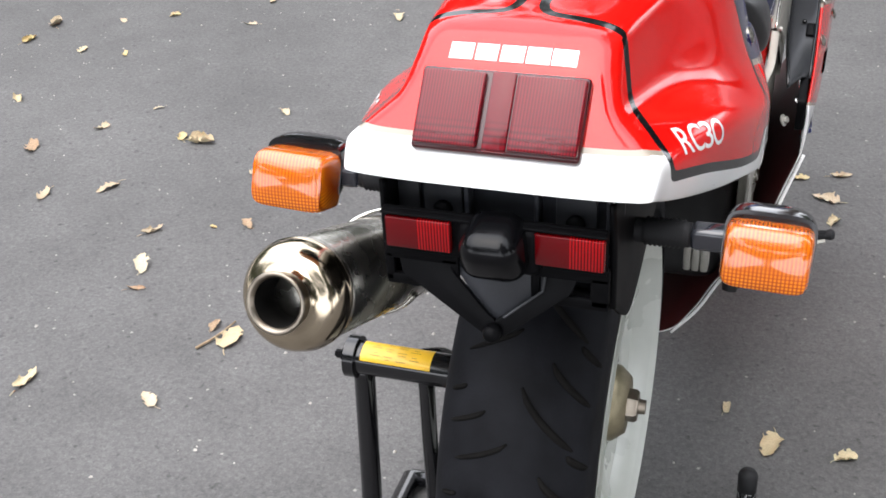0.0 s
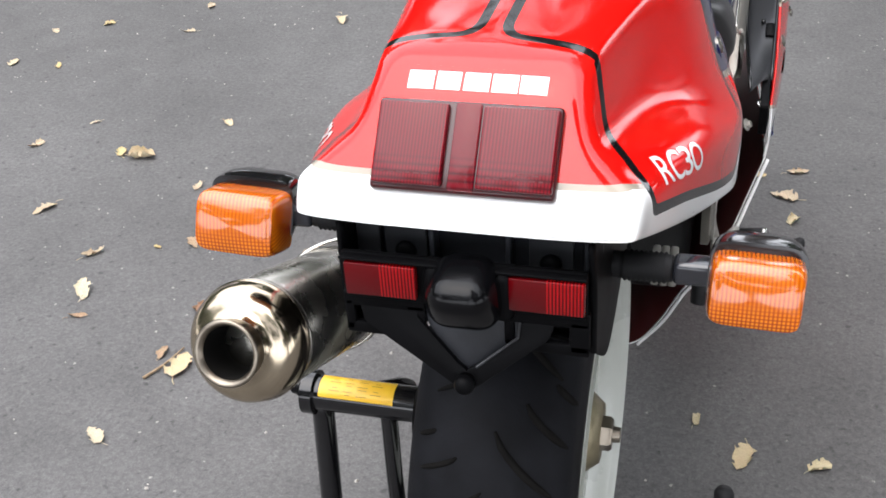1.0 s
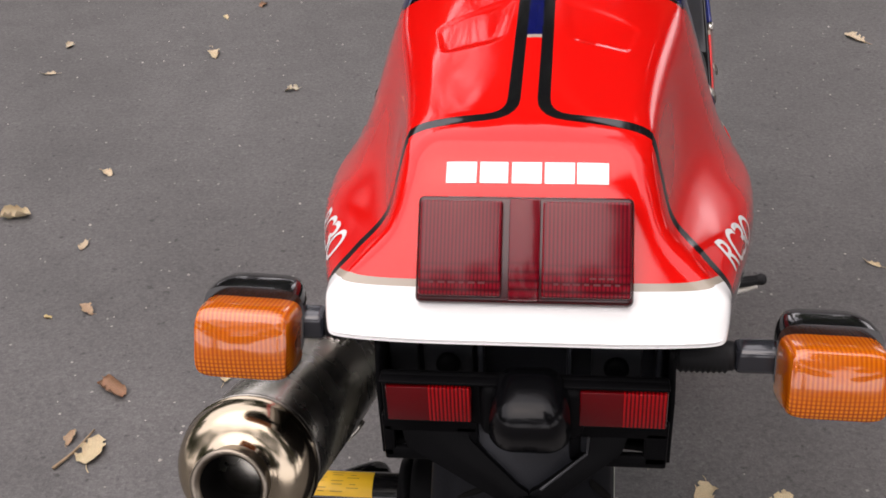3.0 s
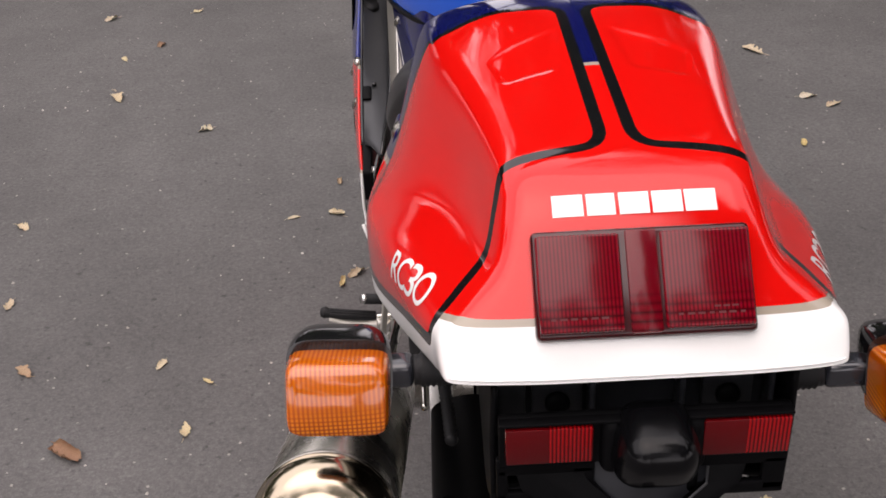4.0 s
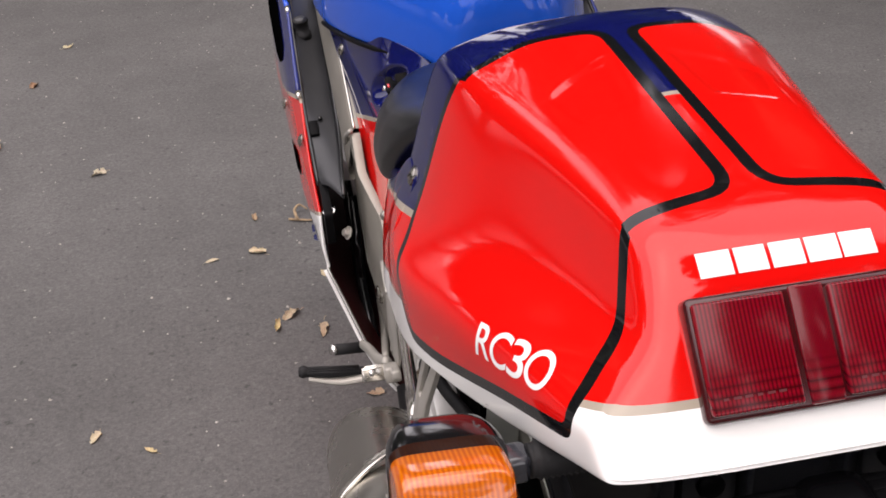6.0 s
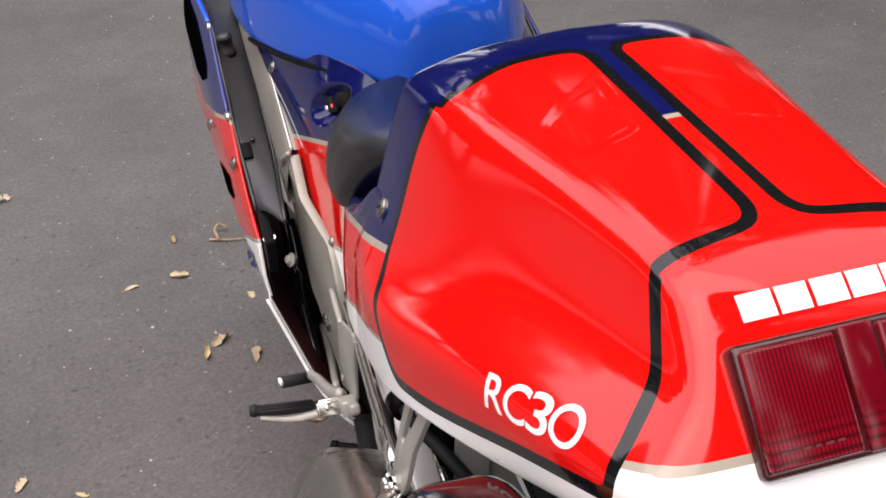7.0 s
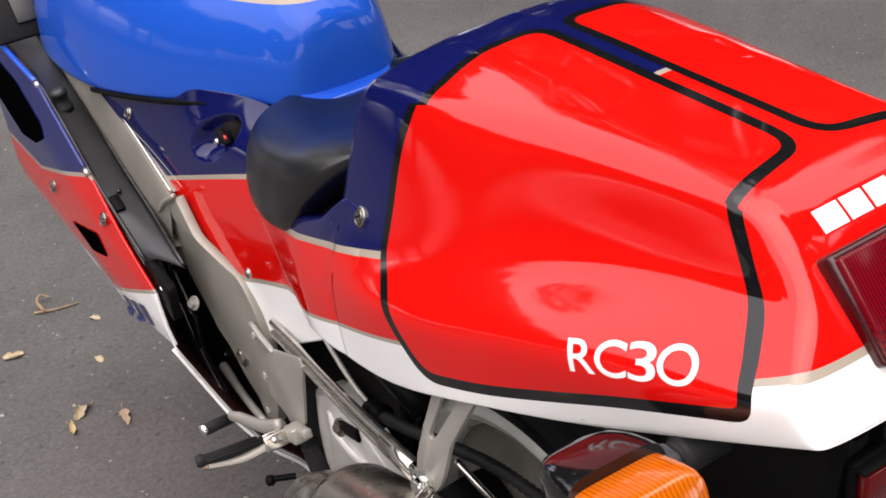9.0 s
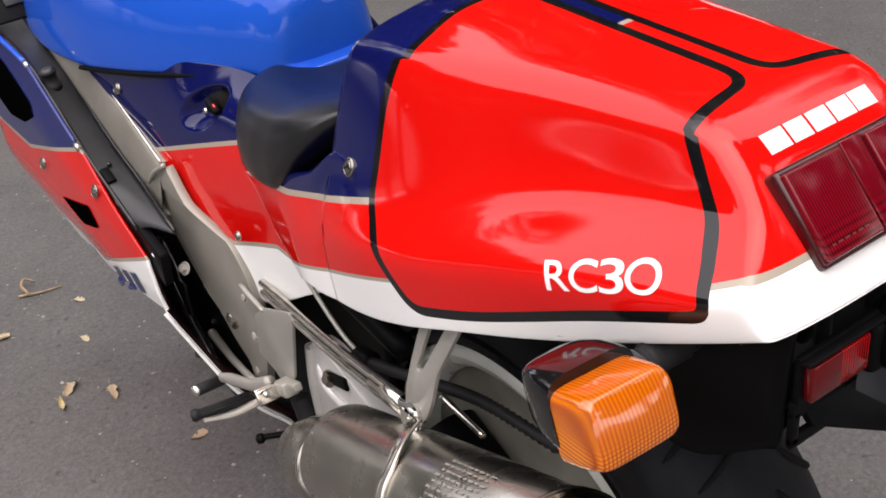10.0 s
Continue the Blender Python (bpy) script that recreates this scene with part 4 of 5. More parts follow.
# ---- rear wheel ----
def rear_wheel():
    cx, cz = -0.004, 0.376
    ax = lambda x: (cx + x, 0, cz)
    wheel = part("rear_wheel", lathe([(0.0, 0.226), (0.02, 0.236), (0.06, 0.238), (0.09, 0.226), (0.16, 0.212), (0.5, 0.2), (0.84, 0.212), (0.91, 0.226), (0.94, 0.238), (0.98, 0.236), (1.0, 0.226),
                                     (0.97, 0.215), (0.84, 0.2), (0.5, 0.188), (0.16, 0.2), (0.03, 0.215), (0.0, 0.226)], ax(-0.086), ax(0.076), 72, caps=False), M_WHEEL, bike, "white wheel rim with fat black tyre")
    # tyre: turned profile with a round crown
    R, W = 0.332, 0.083
    prof = []
    for a in np.linspace(-1, 1, 41):
        x = W * math.sin(a * 1.5) if abs(a) < 1 else W * a
        prof.append((x - 0.006, R - 0.062 * (1 - math.cos(a * 1.45)) - 0.03 * max(0, abs(a) - 0.8) / 0.2))
    prof = [(-0.085, 0.24)] + [(-0.088, 0.262)] + prof + [(0.075, 0.255), (0.068, 0.236)]
    bm = lathe([((x + 0.1) / 0.2, r) for x, r in prof], ax(-0.1), ax(0.1), 120, caps=False)
    tyre = part("tyre", bm, M_TYRE, wheel, "black road tyre with slanted grooves", sharp=60)
    # grooves as slim dark inlays along the crown, their shade given by colour
    def crown(x):
        return np.interp(x, [p[0] for p in prof[2:-2]], [p[1] for p in prof[2:-2]])
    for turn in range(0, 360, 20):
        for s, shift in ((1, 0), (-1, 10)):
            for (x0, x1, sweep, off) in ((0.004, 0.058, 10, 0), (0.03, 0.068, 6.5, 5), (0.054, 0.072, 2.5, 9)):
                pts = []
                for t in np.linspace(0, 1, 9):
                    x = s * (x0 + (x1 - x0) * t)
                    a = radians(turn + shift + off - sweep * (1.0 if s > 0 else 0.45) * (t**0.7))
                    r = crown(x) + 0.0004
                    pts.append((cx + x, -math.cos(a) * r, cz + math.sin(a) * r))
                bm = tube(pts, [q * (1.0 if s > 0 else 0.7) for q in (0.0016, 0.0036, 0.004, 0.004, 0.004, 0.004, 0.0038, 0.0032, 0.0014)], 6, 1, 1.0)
                part("tread_groove", bm, M_SOOTSHADE, tyre)
    disc = [(0.0, 0.05), (0.0, 0.17), (0.02, 0.2), (0.55, 0.212), (0.93, 0.221), (1.0, 0.2235), (0.95, 0.217), (0.55, 0.2), (0.42, 0.15), (0.4, 0.09), (0.5, 0.055), (0.5, 0.0)]
    part("wheel_disc", lathe([(w, r) for w, r in disc], ax(0.0), ax(0.079), 72), M_WHEEL, wheel, "white dished wheel centre")
    for q in range(8):
        a = 2 * math.pi * q / 8 + 0.2
        d = Vector((0, math.cos(a), math.sin(a)))
        part("spoke", tube([Vector(ax(0.034)) + d * 0.05, Vector(ax(0.03)) + d * 0.13, Vector(ax(0.034)) + d * 0.2], [0.02, 0.012, 0.018], 12, 4, 0.8), M_WHEEL, wheel)
    part("inner_disc", lathe([(0.0, 0.05), (0.2, 0.12), (0.5, 0.19), (0.8, 0.203)], ax(-0.03), ax(-0.06), 72), M_BARREL, wheel, "dusty beige-grey wheel barrel, darkened for the shade inside")
    part("hub_ring", lathe([(0, 0.05), (0.6, 0.048), (1, 0.036)], ax(0.036), ax(0.072), 32), M_BRONZE, wheel, "dull bronze hub ring")
    part("axle_nut", joined(lathe([(0, 0.021), (0.8, 0.021), (1, 0.018)], ax(0.068), ax(0.085), 6), lathe([(0, 0.01), (1, 0.009)], ax(0.085), ax(0.094), 16)), M_TIP, wheel, "worn axle nut")


rear_wheel()

# ---- swing arm, pivot castings, pegs ----
cast = rounded([(0.335, 0.497), (0.344, 0.437), (0.35, 0.36), (0.335, 0.31), (0.1, 0.31), (0.05, 0.38), (0.1, 0.44), (0.2, 0.482), (0.29, 0.505)], 0.02)
arm = part("swing_arm", joined(prism(cast, -0.149, -0.12, 0.01), tube([(-0.147, 0.33, 0.49), (-0.149, 0.337, 0.43), (-0.147, 0.342, 0.36)], 0.008, 12)), M_SILVERCAST, bike, "silver cast single-sided swing arm")
part("hub_carrier", joined(tube([(-0.1, 0.13, 0.45), (-0.1, 0.05, 0.41), (-0.1, -0.01, 0.378)], [0.048, 0.05, 0.05], 24, 8), lathe([(0, 0.058), (0.85, 0.058), (1, 0.052)], (-0.09, 0, 0.376), (-0.14, 0, 0.376), 40)), M_BLACK, arm, "black hub carrier")
part("cast_rib", tube([(-0.147, 0.318, 0.47), (-0.1495, 0.3, 0.448), (-0.1495, 0.262, 0.443), (-0.147, 0.2, 0.452)], [0.005, 0.007, 0.007, 0.005], 12, 5), M_SILVERCAST, arm)
part("link_plate", moved(rounded_box((0.006, 0.052, 0.017), 0.0028, 3), pose(-0.151, 0.263, 0.479, -18)), M_BLACK, arm)
part("bolt", bolt((-0.154, 0.28, 0.473), (-1, -0.2, 0.4), 0.0072, 0.007), M_TIP, arm)
part("rear_sprocket_cover", lathe([(0, 0.05), (1, 0.045)], (-0.14, 0, 0.376), (-0.155, 0, 0.376), 32), M_BLACK, arm)

rail = part("seat_rail", joined(tube([(-0.158, 0.415, 0.547), (-0.174, 0.2, 0.58), (-0.186, 0.034, 0.614)], 0.0048, 14, 6), tube([(-0.161, 0.41, 0.536), (-0.177, 0.196, 0.568), (-0.189, 0.034, 0.601)], 0.0048, 14, 6)), M_SILVERTUBE, bike, "bright twin seat rail tube")
part("rail_sleeve", tube([(-0.182, 0.1, 0.594), (-0.188, 0.03, 0.609)], 0.0085, 14, 1, 1.25), M_SILVERTUBE, rail)
part("rail_lug", joined(moved(rounded_box((0.014, 0.03, 0.016), 0.004, 3), pose(-0.19, 0.016, 0.62, -12)), bolt((-0.197, 0.01, 0.622), (-1, 0, 0.3), 0.006, 0.006)), M_CHROME, rail)
part("cable", tube([(-0.165, 0.29, 0.672), (-0.162, 0.265, 0.63), (-0.157, 0.21, 0.58), (-0.152, 0.176, 0.561)], 0.0028, 10), M_ALU, bike)
pts = path_points([(-0.152, 0.176, 0.561), (-0.148, 0.12, 0.577), (-0.138, 0.05, 0.596), (-0.13, -0.02, 0.612), (-0.125, -0.12, 0.622)], 24)
part("ribbed_hose", tube(pts, [0.0066 if i % 2 else 0.005 for i in range(len(pts))], 10, 1), M_RUBBER, bike, "black ribbed hose")
part("hose_collar", lathe([(0, 0.0125), (1, 0.0125)], (-0.153, 0.188, 0.559), (-0.151, 0.164, 0.564), 20), M_BLACK, bike)
part("inner_tube", tube([(-0.12, 0.4, 0.6), (-0.125, 0.27, 0.6), (-0.118, 0.14, 0.575)], 0.014, 14), M_BLACK, bike, "thick black breather tube")
# Black panel added to stand for the shaded void behind the rail
part("rail_gap_backing", moved(rounded_box((0.012, 0.28, 0.3), 0.005, 2), pose(-0.1, 0.36, 0.57)), M_SOOTSHADE, bike, "black backing for the shaded gap behind the rail")
part("skirt_bolt", bolt((-0.168, 0.2, 0.66), (-1, -0.3, -0.1), 0.008, 0.012), M_WHITE, bike, "white hexagon bolt")
part("shock_spring", tube([(0.0, 0.24, 0.72), (0.0, 0.28, 0.5)], 0.04, 16), M_DARKIRON, bike)


def foot_controls(s):
    plate = rounded([(0.392, 0.527), (0.312, 0.562), (0.306, 0.55), (0.338, 0.45), (0.372, 0.412), (0.4, 0.425), (0.442, 0.43), (0.425, 0.5)], 0.005)
    guard_plate = part("heel_guard", prism(plate, s * 0.17, s * 0.1735, 0.001), M_ALU, bike, "satin aluminium heel guard")
    part("brace", tube([(s * 0.17, 0.46, 0.528), (s * 0.172, 0.425, 0.525), (s * 0.173, 0.392, 0.524)], 0.0035, 10, 4, 0.6), M_ALU, guard_plate)
    # cast block, forked hinge with a dark spring in it, and the folding peg
    bracket = part("peg_bracket", joined(moved(rounded_box((0.02, 0.028, 0.02), 0.003, 3), pose(s * 0.181, 0.352, 0.431, -20)), moved(rounded_box((0.012, 0.03, 0.012), 0.003, 3), pose(s * 0.178, 0.336, 0.442, -20))), M_ALU, bike, "satin folding peg bracket")
    for d in (-0.0105, 0.0105):
        part("hinge_cheek", moved(rounded_box((0.032, 0.006, 0.02), 0.0028, 3), pose(s * 0.203, 0.372 + d * 0.9, 0.419 - d * 0.55, -20)), M_SILVERTUBE, bracket)
    part("spring", tube([(s * 0.203, 0.364, 0.425), (s * 0.203, 0.38, 0.413)], 0.0072, 14), M_BLACK, bracket)
    part("pivot_pin", lathe([(0, 0.0042), (1, 0.0042)], (s * 0.206, 0.358, 0.43), (s * 0.206, 0.388, 0.409), 12), M_CHROME, bracket)
    part("peg_arm", moved(tube([(s * 0.205, 0.377, 0.412), (s * 0.24, 0.376, 0.411), (s * 0.285, 0.38, 0.42)], [0.0085, 0.0075, 0.0045], 12, 5, 0.7), Matrix()), M_ALU, bracket, "tapered aluminium peg arm")
    part("foot_peg", tube([(s * 0.214, 0.381, 0.419), (s * 0.25, 0.381, 0.422), (s * 0.278, 0.384, 0.425), (s * 0.285, 0.386, 0.426), (s * 0.291, 0.387, 0.427), (s * 0.296, 0.388, 0.427)], [0.0054, 0.0058, 0.0062, 0.0066, 0.0085, 0.0064], 14, 5), M_RUBBER, bracket, "ribbed black rubber foot peg")
    for k in range(5):
        part("tread_rib", tube([(s * 0.22, 0.3745 + 0.0032 * k, 0.4255 - 0.0012 * (k - 2) ** 2 * 0.4), (s * 0.284, 0.3745 + 0.0032 * k, 0.4345 - 0.0012 * (k - 2) ** 2 * 0.4)], 0.0009, 6), M_RUBBER, bracket)
    # shift arm, rod and toe peg
    part("toe_lever", tube([(s * 0.205, 0.53, 0.352), (s * 0.198, 0.51, 0.358), (s * 0.19, 0.46, 0.374), (s * 0.182, 0.4, 0.408)], [0.005, 0.006, 0.0065, 0.0075], 12, 6, 1.5), M_ALU, bracket, "polished lever")
    toe = part("toe_peg", tube([(s * 0.2, 0.545, 0.337), (s * 0.245, 0.521, 0.357)], 0.0082, 16), M_RUBBER, bracket, "black rubber toe peg")
    part("peg_cap", tube([(s * 0.245, 0.521, 0.357), (s * 0.25, 0.5185, 0.3592)], 0.0076, 14), M_CHROME, toe)
    part("push_rod", tube([(s * 0.162, 0.662, 0.334), (s * 0.166, 0.6, 0.334), (s * 0.178, 0.478, 0.362)], [0.0075, 0.006, 0.005], 12), M_ALU, bracket)
    part("return_knob", joined(tube([(s * 0.16, 0.46, 0.268), (s * 0.186, 0.474, 0.268)], 0.0045, 10), lathe([(0, 0.004), (0.3, 0.0075), (0.8, 0.0075), (1, 0.004)], (s * 0.184, 0.473, 0.267), (s * 0.196, 0.479, 0.266), 14)), M_BLACK, bracket)
    part("rubber_joint", joined(lathe([(0, 0.012), (0.5, 0.014), (1, 0.011)], (s * 0.165, 0.36, 0.4), (s * 0.16, 0.34, 0.34), 18)), M_RUBBER, bracket)


def engine_clutter():
    """Bolts and hoses in the dark gap between fairing and frame."""
    for y, z, r in ((0.665, 0.36, 0.007), (0.72, 0.31, 0.006), (0.68, 0.45, 0.007), (0.64, 0.42, 0.005), (0.7, 0.39, 0.005)):
        part("engine_bolt", bolt((-0.136, y, z), (-1, -0.2, 0.4), r, 0.008), M_BRUSHED, bike)
    for points, r in (([(-0.19, 0.75, 0.5), (-0.19, 0.68, 0.42), (-0.185, 0.62, 0.33), (-0.17, 0.55, 0.27)], 0.008), ([(-0.185, 0.7, 0.5), (-0.188, 0.65, 0.44), (-0.186, 0.66, 0.36), (-0.18, 0.7, 0.28)], 0.006)):
        part("engine_hose", tube(points, r, 12), M_GLOSSBLACK, bike)
    part("stay_rod", tube([(-0.15, 0.026, 0.603), (-0.15, -0.01, 0.6), (-0.15, -0.04, 0.597)], 0.0035, 10), M_SILVERTUBE, bike, "thin bright stay rod")


engine_clutter()
foot_controls(-1)
foot_controls(1)

# ---- frame ----
def frame_beam(s):
    def ring(x, y, z, w, h, tilt):
        t = radians(tilt)
        return [(s * (x + cx * w * math.cos(t) - cz * h * math.sin(t)), y, z + cx * w * math.sin(t) + cz * h * math.cos(t)) for cx, cz in
                ((0.5, 0.36), (0.36, 0.5), (-0.36, 0.5), (-0.5, 0.36), (-0.5, -0.36), (-0.36, -0.5), (0.36, -0.5), (0.5, -0.36))]
    rows = [ring(0.168, 1.1, 0.79, 0.018, 0.08, 12), ring(0.18, 0.95, 0.732, 0.018, 0.078, 12), ring(0.178, 0.8, 0.668, 0.018, 0.076, 12), ring(0.1765, 0.7, 0.627, 0.019, 0.077, 11),
            ring(0.176, 0.635, 0.6, 0.02, 0.078, 10)]
    bm = sheet_bm(np.array([pchip(np.array(rows)[:, k], 50) for k in range(8)]).swapaxes(0, 1), True)
    beam = part("frame_beam", bm, M_FRAME, bike, "satin aluminium twin-spar frame beam", sharp=20)
    bead = [r[1] for r in rows]
    # Silver tube drawn for the highlight along the beam's upper edge
    part("edge_glint", tube(bead, 0.0022, 8), M_SILVERTUBE, beam, "bright strip for the highlight on the beam's edge")
    outline = rounded([(0.603, 0.648), (0.566, 0.61), (0.522, 0.588), (0.482, 0.573), (0.452, 0.546), (0.43, 0.5), (0.44, 0.42), (0.465, 0.36), (0.5, 0.346), (0.503, 0.376), (0.524, 0.405), (0.544, 0.45), (0.572, 0.48), (0.612, 0.508),
                       (0.645, 0.54), (0.672, 0.57), (0.678, 0.6)], [0.004, 0.02, 0.02, 0.015, 0.02, 0.02, 0.02, 0.008, 0.008, 0.01, 0.015, 0.015, 0.015, 0.015, 0.015, 0.01, 0.004])
    casting = prism(outline, 0.153, 0.165, 0.004)
    for v in casting.verts:
        v.co.x = s * (v.co.x + 0.018 * float(np.clip((v.co.y - 0.49) / 0.07, 0, 1)))
    part("pivot_casting", casting, M_FRAME, beam, "satin aluminium pivot casting")
    part("pivot_bolt", joined(lathe([(0, 0.017), (1, 0.015)], (s * 0.166, 0.519, 0.442), (s * 0.173, 0.519, 0.443), 24), bolt((s * 0.172, 0.519, 0.443), (s, -0.1, 0.2), 0.01, 0.006)), M_BRUSHED, beam)
    for y, z in ((0.47, 0.5), (0.465, 0.44), (0.485, 0.37)):
        part("bolt", bolt((s * 0.165, y, z), (s, -0.1, 0.2), 0.0055, 0.004), M_ALU, beam)
    part("weld_step", tube([(s * 0.187, 0.673, 0.6), (s * 0.188, 0.64, 0.627), (s * 0.184, 0.6, 0.652)], 0.0035, 8), M_ALU, beam)


frame_beam(-1)
frame_beam(1)
part("engine_block", joined(moved(rounded_box((0.27, 0.62, 0.3), 0.04, 3), pose(0, 0.83, 0.37)), moved(rounded_box((0.24, 0.3, 0.5), 0.03, 3), pose(0, 0.75, 0.45))), M_DARKIRON, bike, "dark engine between the frame beams")
for s in (-1, 1):
    part("engine_bolt", bolt((s * 0.205, 0.56, 0.52), (s, -0.3, 0.5), 0.006, 0.007), M_ALU, bike)

# ---- side covers under the tank ----
M_SIDE = livery("side_cover_lacquer", [("navy", 0, NAVY), ("waist_line", 0, SILVER, 0.003), ("white", 0, WHITE), ("white_edge", 0, SILVER, 0.003)])
COVER = [[(0.18, 0.86, 0.742), (0.184, 0.84, 0.72), (0.183, 0.825, 0.712), (0.181, 0.815, 0.705)], [(0.162, 0.72, 0.762), (0.17, 0.715, 0.71), (0.172, 0.71, 0.68), (0.172, 0.69, 0.645)],
         [(0.136, 0.6, 0.784), (0.153, 0.6, 0.72), (0.16, 0.59, 0.67), (0.168, 0.58, 0.605)], [(0.1, 0.5, 0.79), (0.138, 0.5, 0.735), (0.152, 0.49, 0.66), (0.16, 0.48, 0.54)],
         [(0.085, 0.44, 0.782), (0.13, 0.43, 0.745), (0.148, 0.42, 0.66), (0.156, 0.43, 0.51)], [(0.1, 0.36, 0.755), (0.125, 0.35, 0.74), (0.146, 0.32, 0.68), (0.15, 0.27, 0.6)]]
for s in (-1, 1):
    a = surface([[(s * x, y, z) for x, y, z in r] for r in COVER], 241, 141, 3)
    y, z = a[..., 1], a[..., 2]
    # dished bowl round the fuel tap
    reach = np.sqrt(((y - 0.533 + 0.35 * (z - 0.738)) / 0.046) ** 2 + ((z - 0.738 + 0.3 * (y - 0.533)) / 0.029) ** 2)
    sink = np.clip((1.0 - reach) / 0.55, 0, 1)
    a[..., 0] -= s * 0.02 * sink**2 * (3 - 2 * sink)
    under = z - np.interp(y, (0.4, 0.7), (0.742, 0.637))
    white = np.interp(y, (0.36, 0.48), (0.618, 0.572)) - z
    m = sheet_mesh("side_cover", a, {"navy": under, "white": white, "waist_line": under + 0.003, "white_edge": white + 0.003})
    cover = thick_in(mesh_object("side_cover", m, M_SIDE, bike, "navy, red and white side cover"), 0.003, s)
    part("fastener", slotted((s * 0.175, 0.747, 0.713), (s, -0.1, 0.5), 0.0075)[0], M_BRUSHED, cover)
    part("fastener", slotted((s * 0.165, 0.44, 0.607), (s, -0.1, 0.3), 0.0055)[0], M_BRUSHED, cover)
    # Black plug in the bowl; its colour gives the hole's shade
    part("tap_hole_shade", lathe([(0, 0.017), (1, 0.016)], (s * 0.1, 0.513, 0.744), (s * 0.126, 0.513, 0.744), 24), M_SOOTSHADE, cover)
    part("tap_knob", joined(lathe([(0, 0.0085), (0.8, 0.008), (1, 0.006)], (s * 0.115, 0.51, 0.742), (s * 0.139, 0.504, 0.75), 20), moved(rounded_box((0.01, 0.026, 0.008), 0.003, 2), pose(s * 0.136, 0.502, 0.751, 25))), M_BLACK, cover, "black fuel tap knob")
    part("tap_screw", lathe([(0, 0.004), (1, 0.003)], (s * 0.138, 0.515, 0.742), (s * 0.143, 0.514, 0.744), 12), M_CHROME, cover)
    part("tap_mark", moved(rounded_box((0.003, 0.006, 0.003), 0.001, 2), pose(s * 0.139, 0.488, 0.757, 20)), M_REDPAINT, cover)

# ---- fuel tank ----
M_TANK = livery("blue_tank_lacquer", [("white", 0, WHITE), ("white_edge", 0, SILVER, 0.0035)], (0.009, 0.084, 0.5), 0.1)
M_TANK.node_tree.nodes["Principled BSDF"].inputs["Specular IOR Level"].default_value = 0.3
TANK = []
for y, k, w, zb, zt in ((0.434, 0.02, 0.072, 0.783, 0.89), (0.436, 0.5, 0.072, 0.783, 0.89), (0.442, 0.8, 0.073, 0.783, 0.89), (0.458, 0.95, 0.079, 0.784, 0.892), (0.49, 1, 0.092, 0.785, 0.9), (0.55, 1, 0.12, 0.776, 0.912), (0.65, 1, 0.155, 0.759, 0.925), (0.75, 1, 0.178, 0.742, 0.935), (0.85, 1, 0.193, 0.726, 0.94), (1.0, 1, 0.2, 0.715, 0.935), (1.15, 1, 0.18, 0.73, 0.91), (1.2, 1, 0.1, 0.76, 0.88)):
    h, m = zt - zb, zb + 0.04 * (zt - zb)
    half = [(w * 0.9, zb - 0.006), (w, zb), (w * 0.955, zb + 0.3 * h), (w * 0.84, zb + 0.62 * h), (w * 0.64, zb + 0.86 * h), (w * 0.34, zb + 0.97 * h)]
    half = [(x * k, y, m + (z - m) * k) for x, z in half]
    TANK.append([(-x, q, z) for x, q, z in half] + [(0, y, m + (zt - m) * k)] + half[::-1])
a = surface(TANK, 141, 121, 8)
band = a[..., 2] - np.interp(a[..., 1], (0.45, 0.6, 0.8, 1.1), (0.882, 0.882, 0.874, 0.866))
tank_mesh = sheet_mesh("fuel_tank", a, {"white": band - 0.012, "white_edge": band - 0.01})
tank = mesh_object("fuel_tank", tank_mesh, M_TANK, bike, "glossy blue fuel tank with white upper band")
part("rear_flange", moved(rounded_box((0.12, 0.03, 0.008), 0.0035, 3), pose(0, 0.431, 0.79, 12)), M_BLUE, tank)
part("tank_seam", tube([(-0.06, 0.44, 0.781), (-0.08, 0.455, 0.781), (-0.095, 0.49, 0.781), (-0.122, 0.55, 0.772), (-0.156, 0.65, 0.755), (-0.177, 0.75, 0.737), (-0.191, 0.84, 0.722)], 0.0035, 8), M_BLACK, tank)

# ---- seat pad ----
SEAT = []
for y, w, zt, ze in ((0.09, 0.085, 0.868, 0.845), (0.12, 0.112, 0.868, 0.84), (0.15, 0.138, 0.865, 0.825), (0.18, 0.155, 0.858, 0.806), (0.21, 0.168, 0.85, 0.79), (0.24, 0.176, 0.842, 0.776), (0.27, 0.18, 0.833, 0.764), (0.3, 0.18, 0.826, 0.757), (0.34, 0.175, 0.818, 0.752), (0.39, 0.157, 0.81, 0.75), (0.43, 0.13, 0.804, 0.756), (0.46, 0.09, 0.795, 0.765)):
    h = zt - ze
    half = [(w * 0.72, y, ze - 0.03), (w * 0.9, y, ze - 0.026), (w * 0.985, y, ze - 0.012), (w, y, ze + 0.1 * h), (w * 0.97, y, ze + 0.5 * h), (w * 0.87, y, ze + 0.85 * h), (w * 0.66, y, zt - 0.03 * h), (w * 0.33, y, zt - 0.24 * h)]
    SEAT.append([(-x, q, z) for x, q, z in half] + [(0, y, zt - 0.34 * h)] + half[::-1])
net = surface(SEAT, 141, 141, 3)
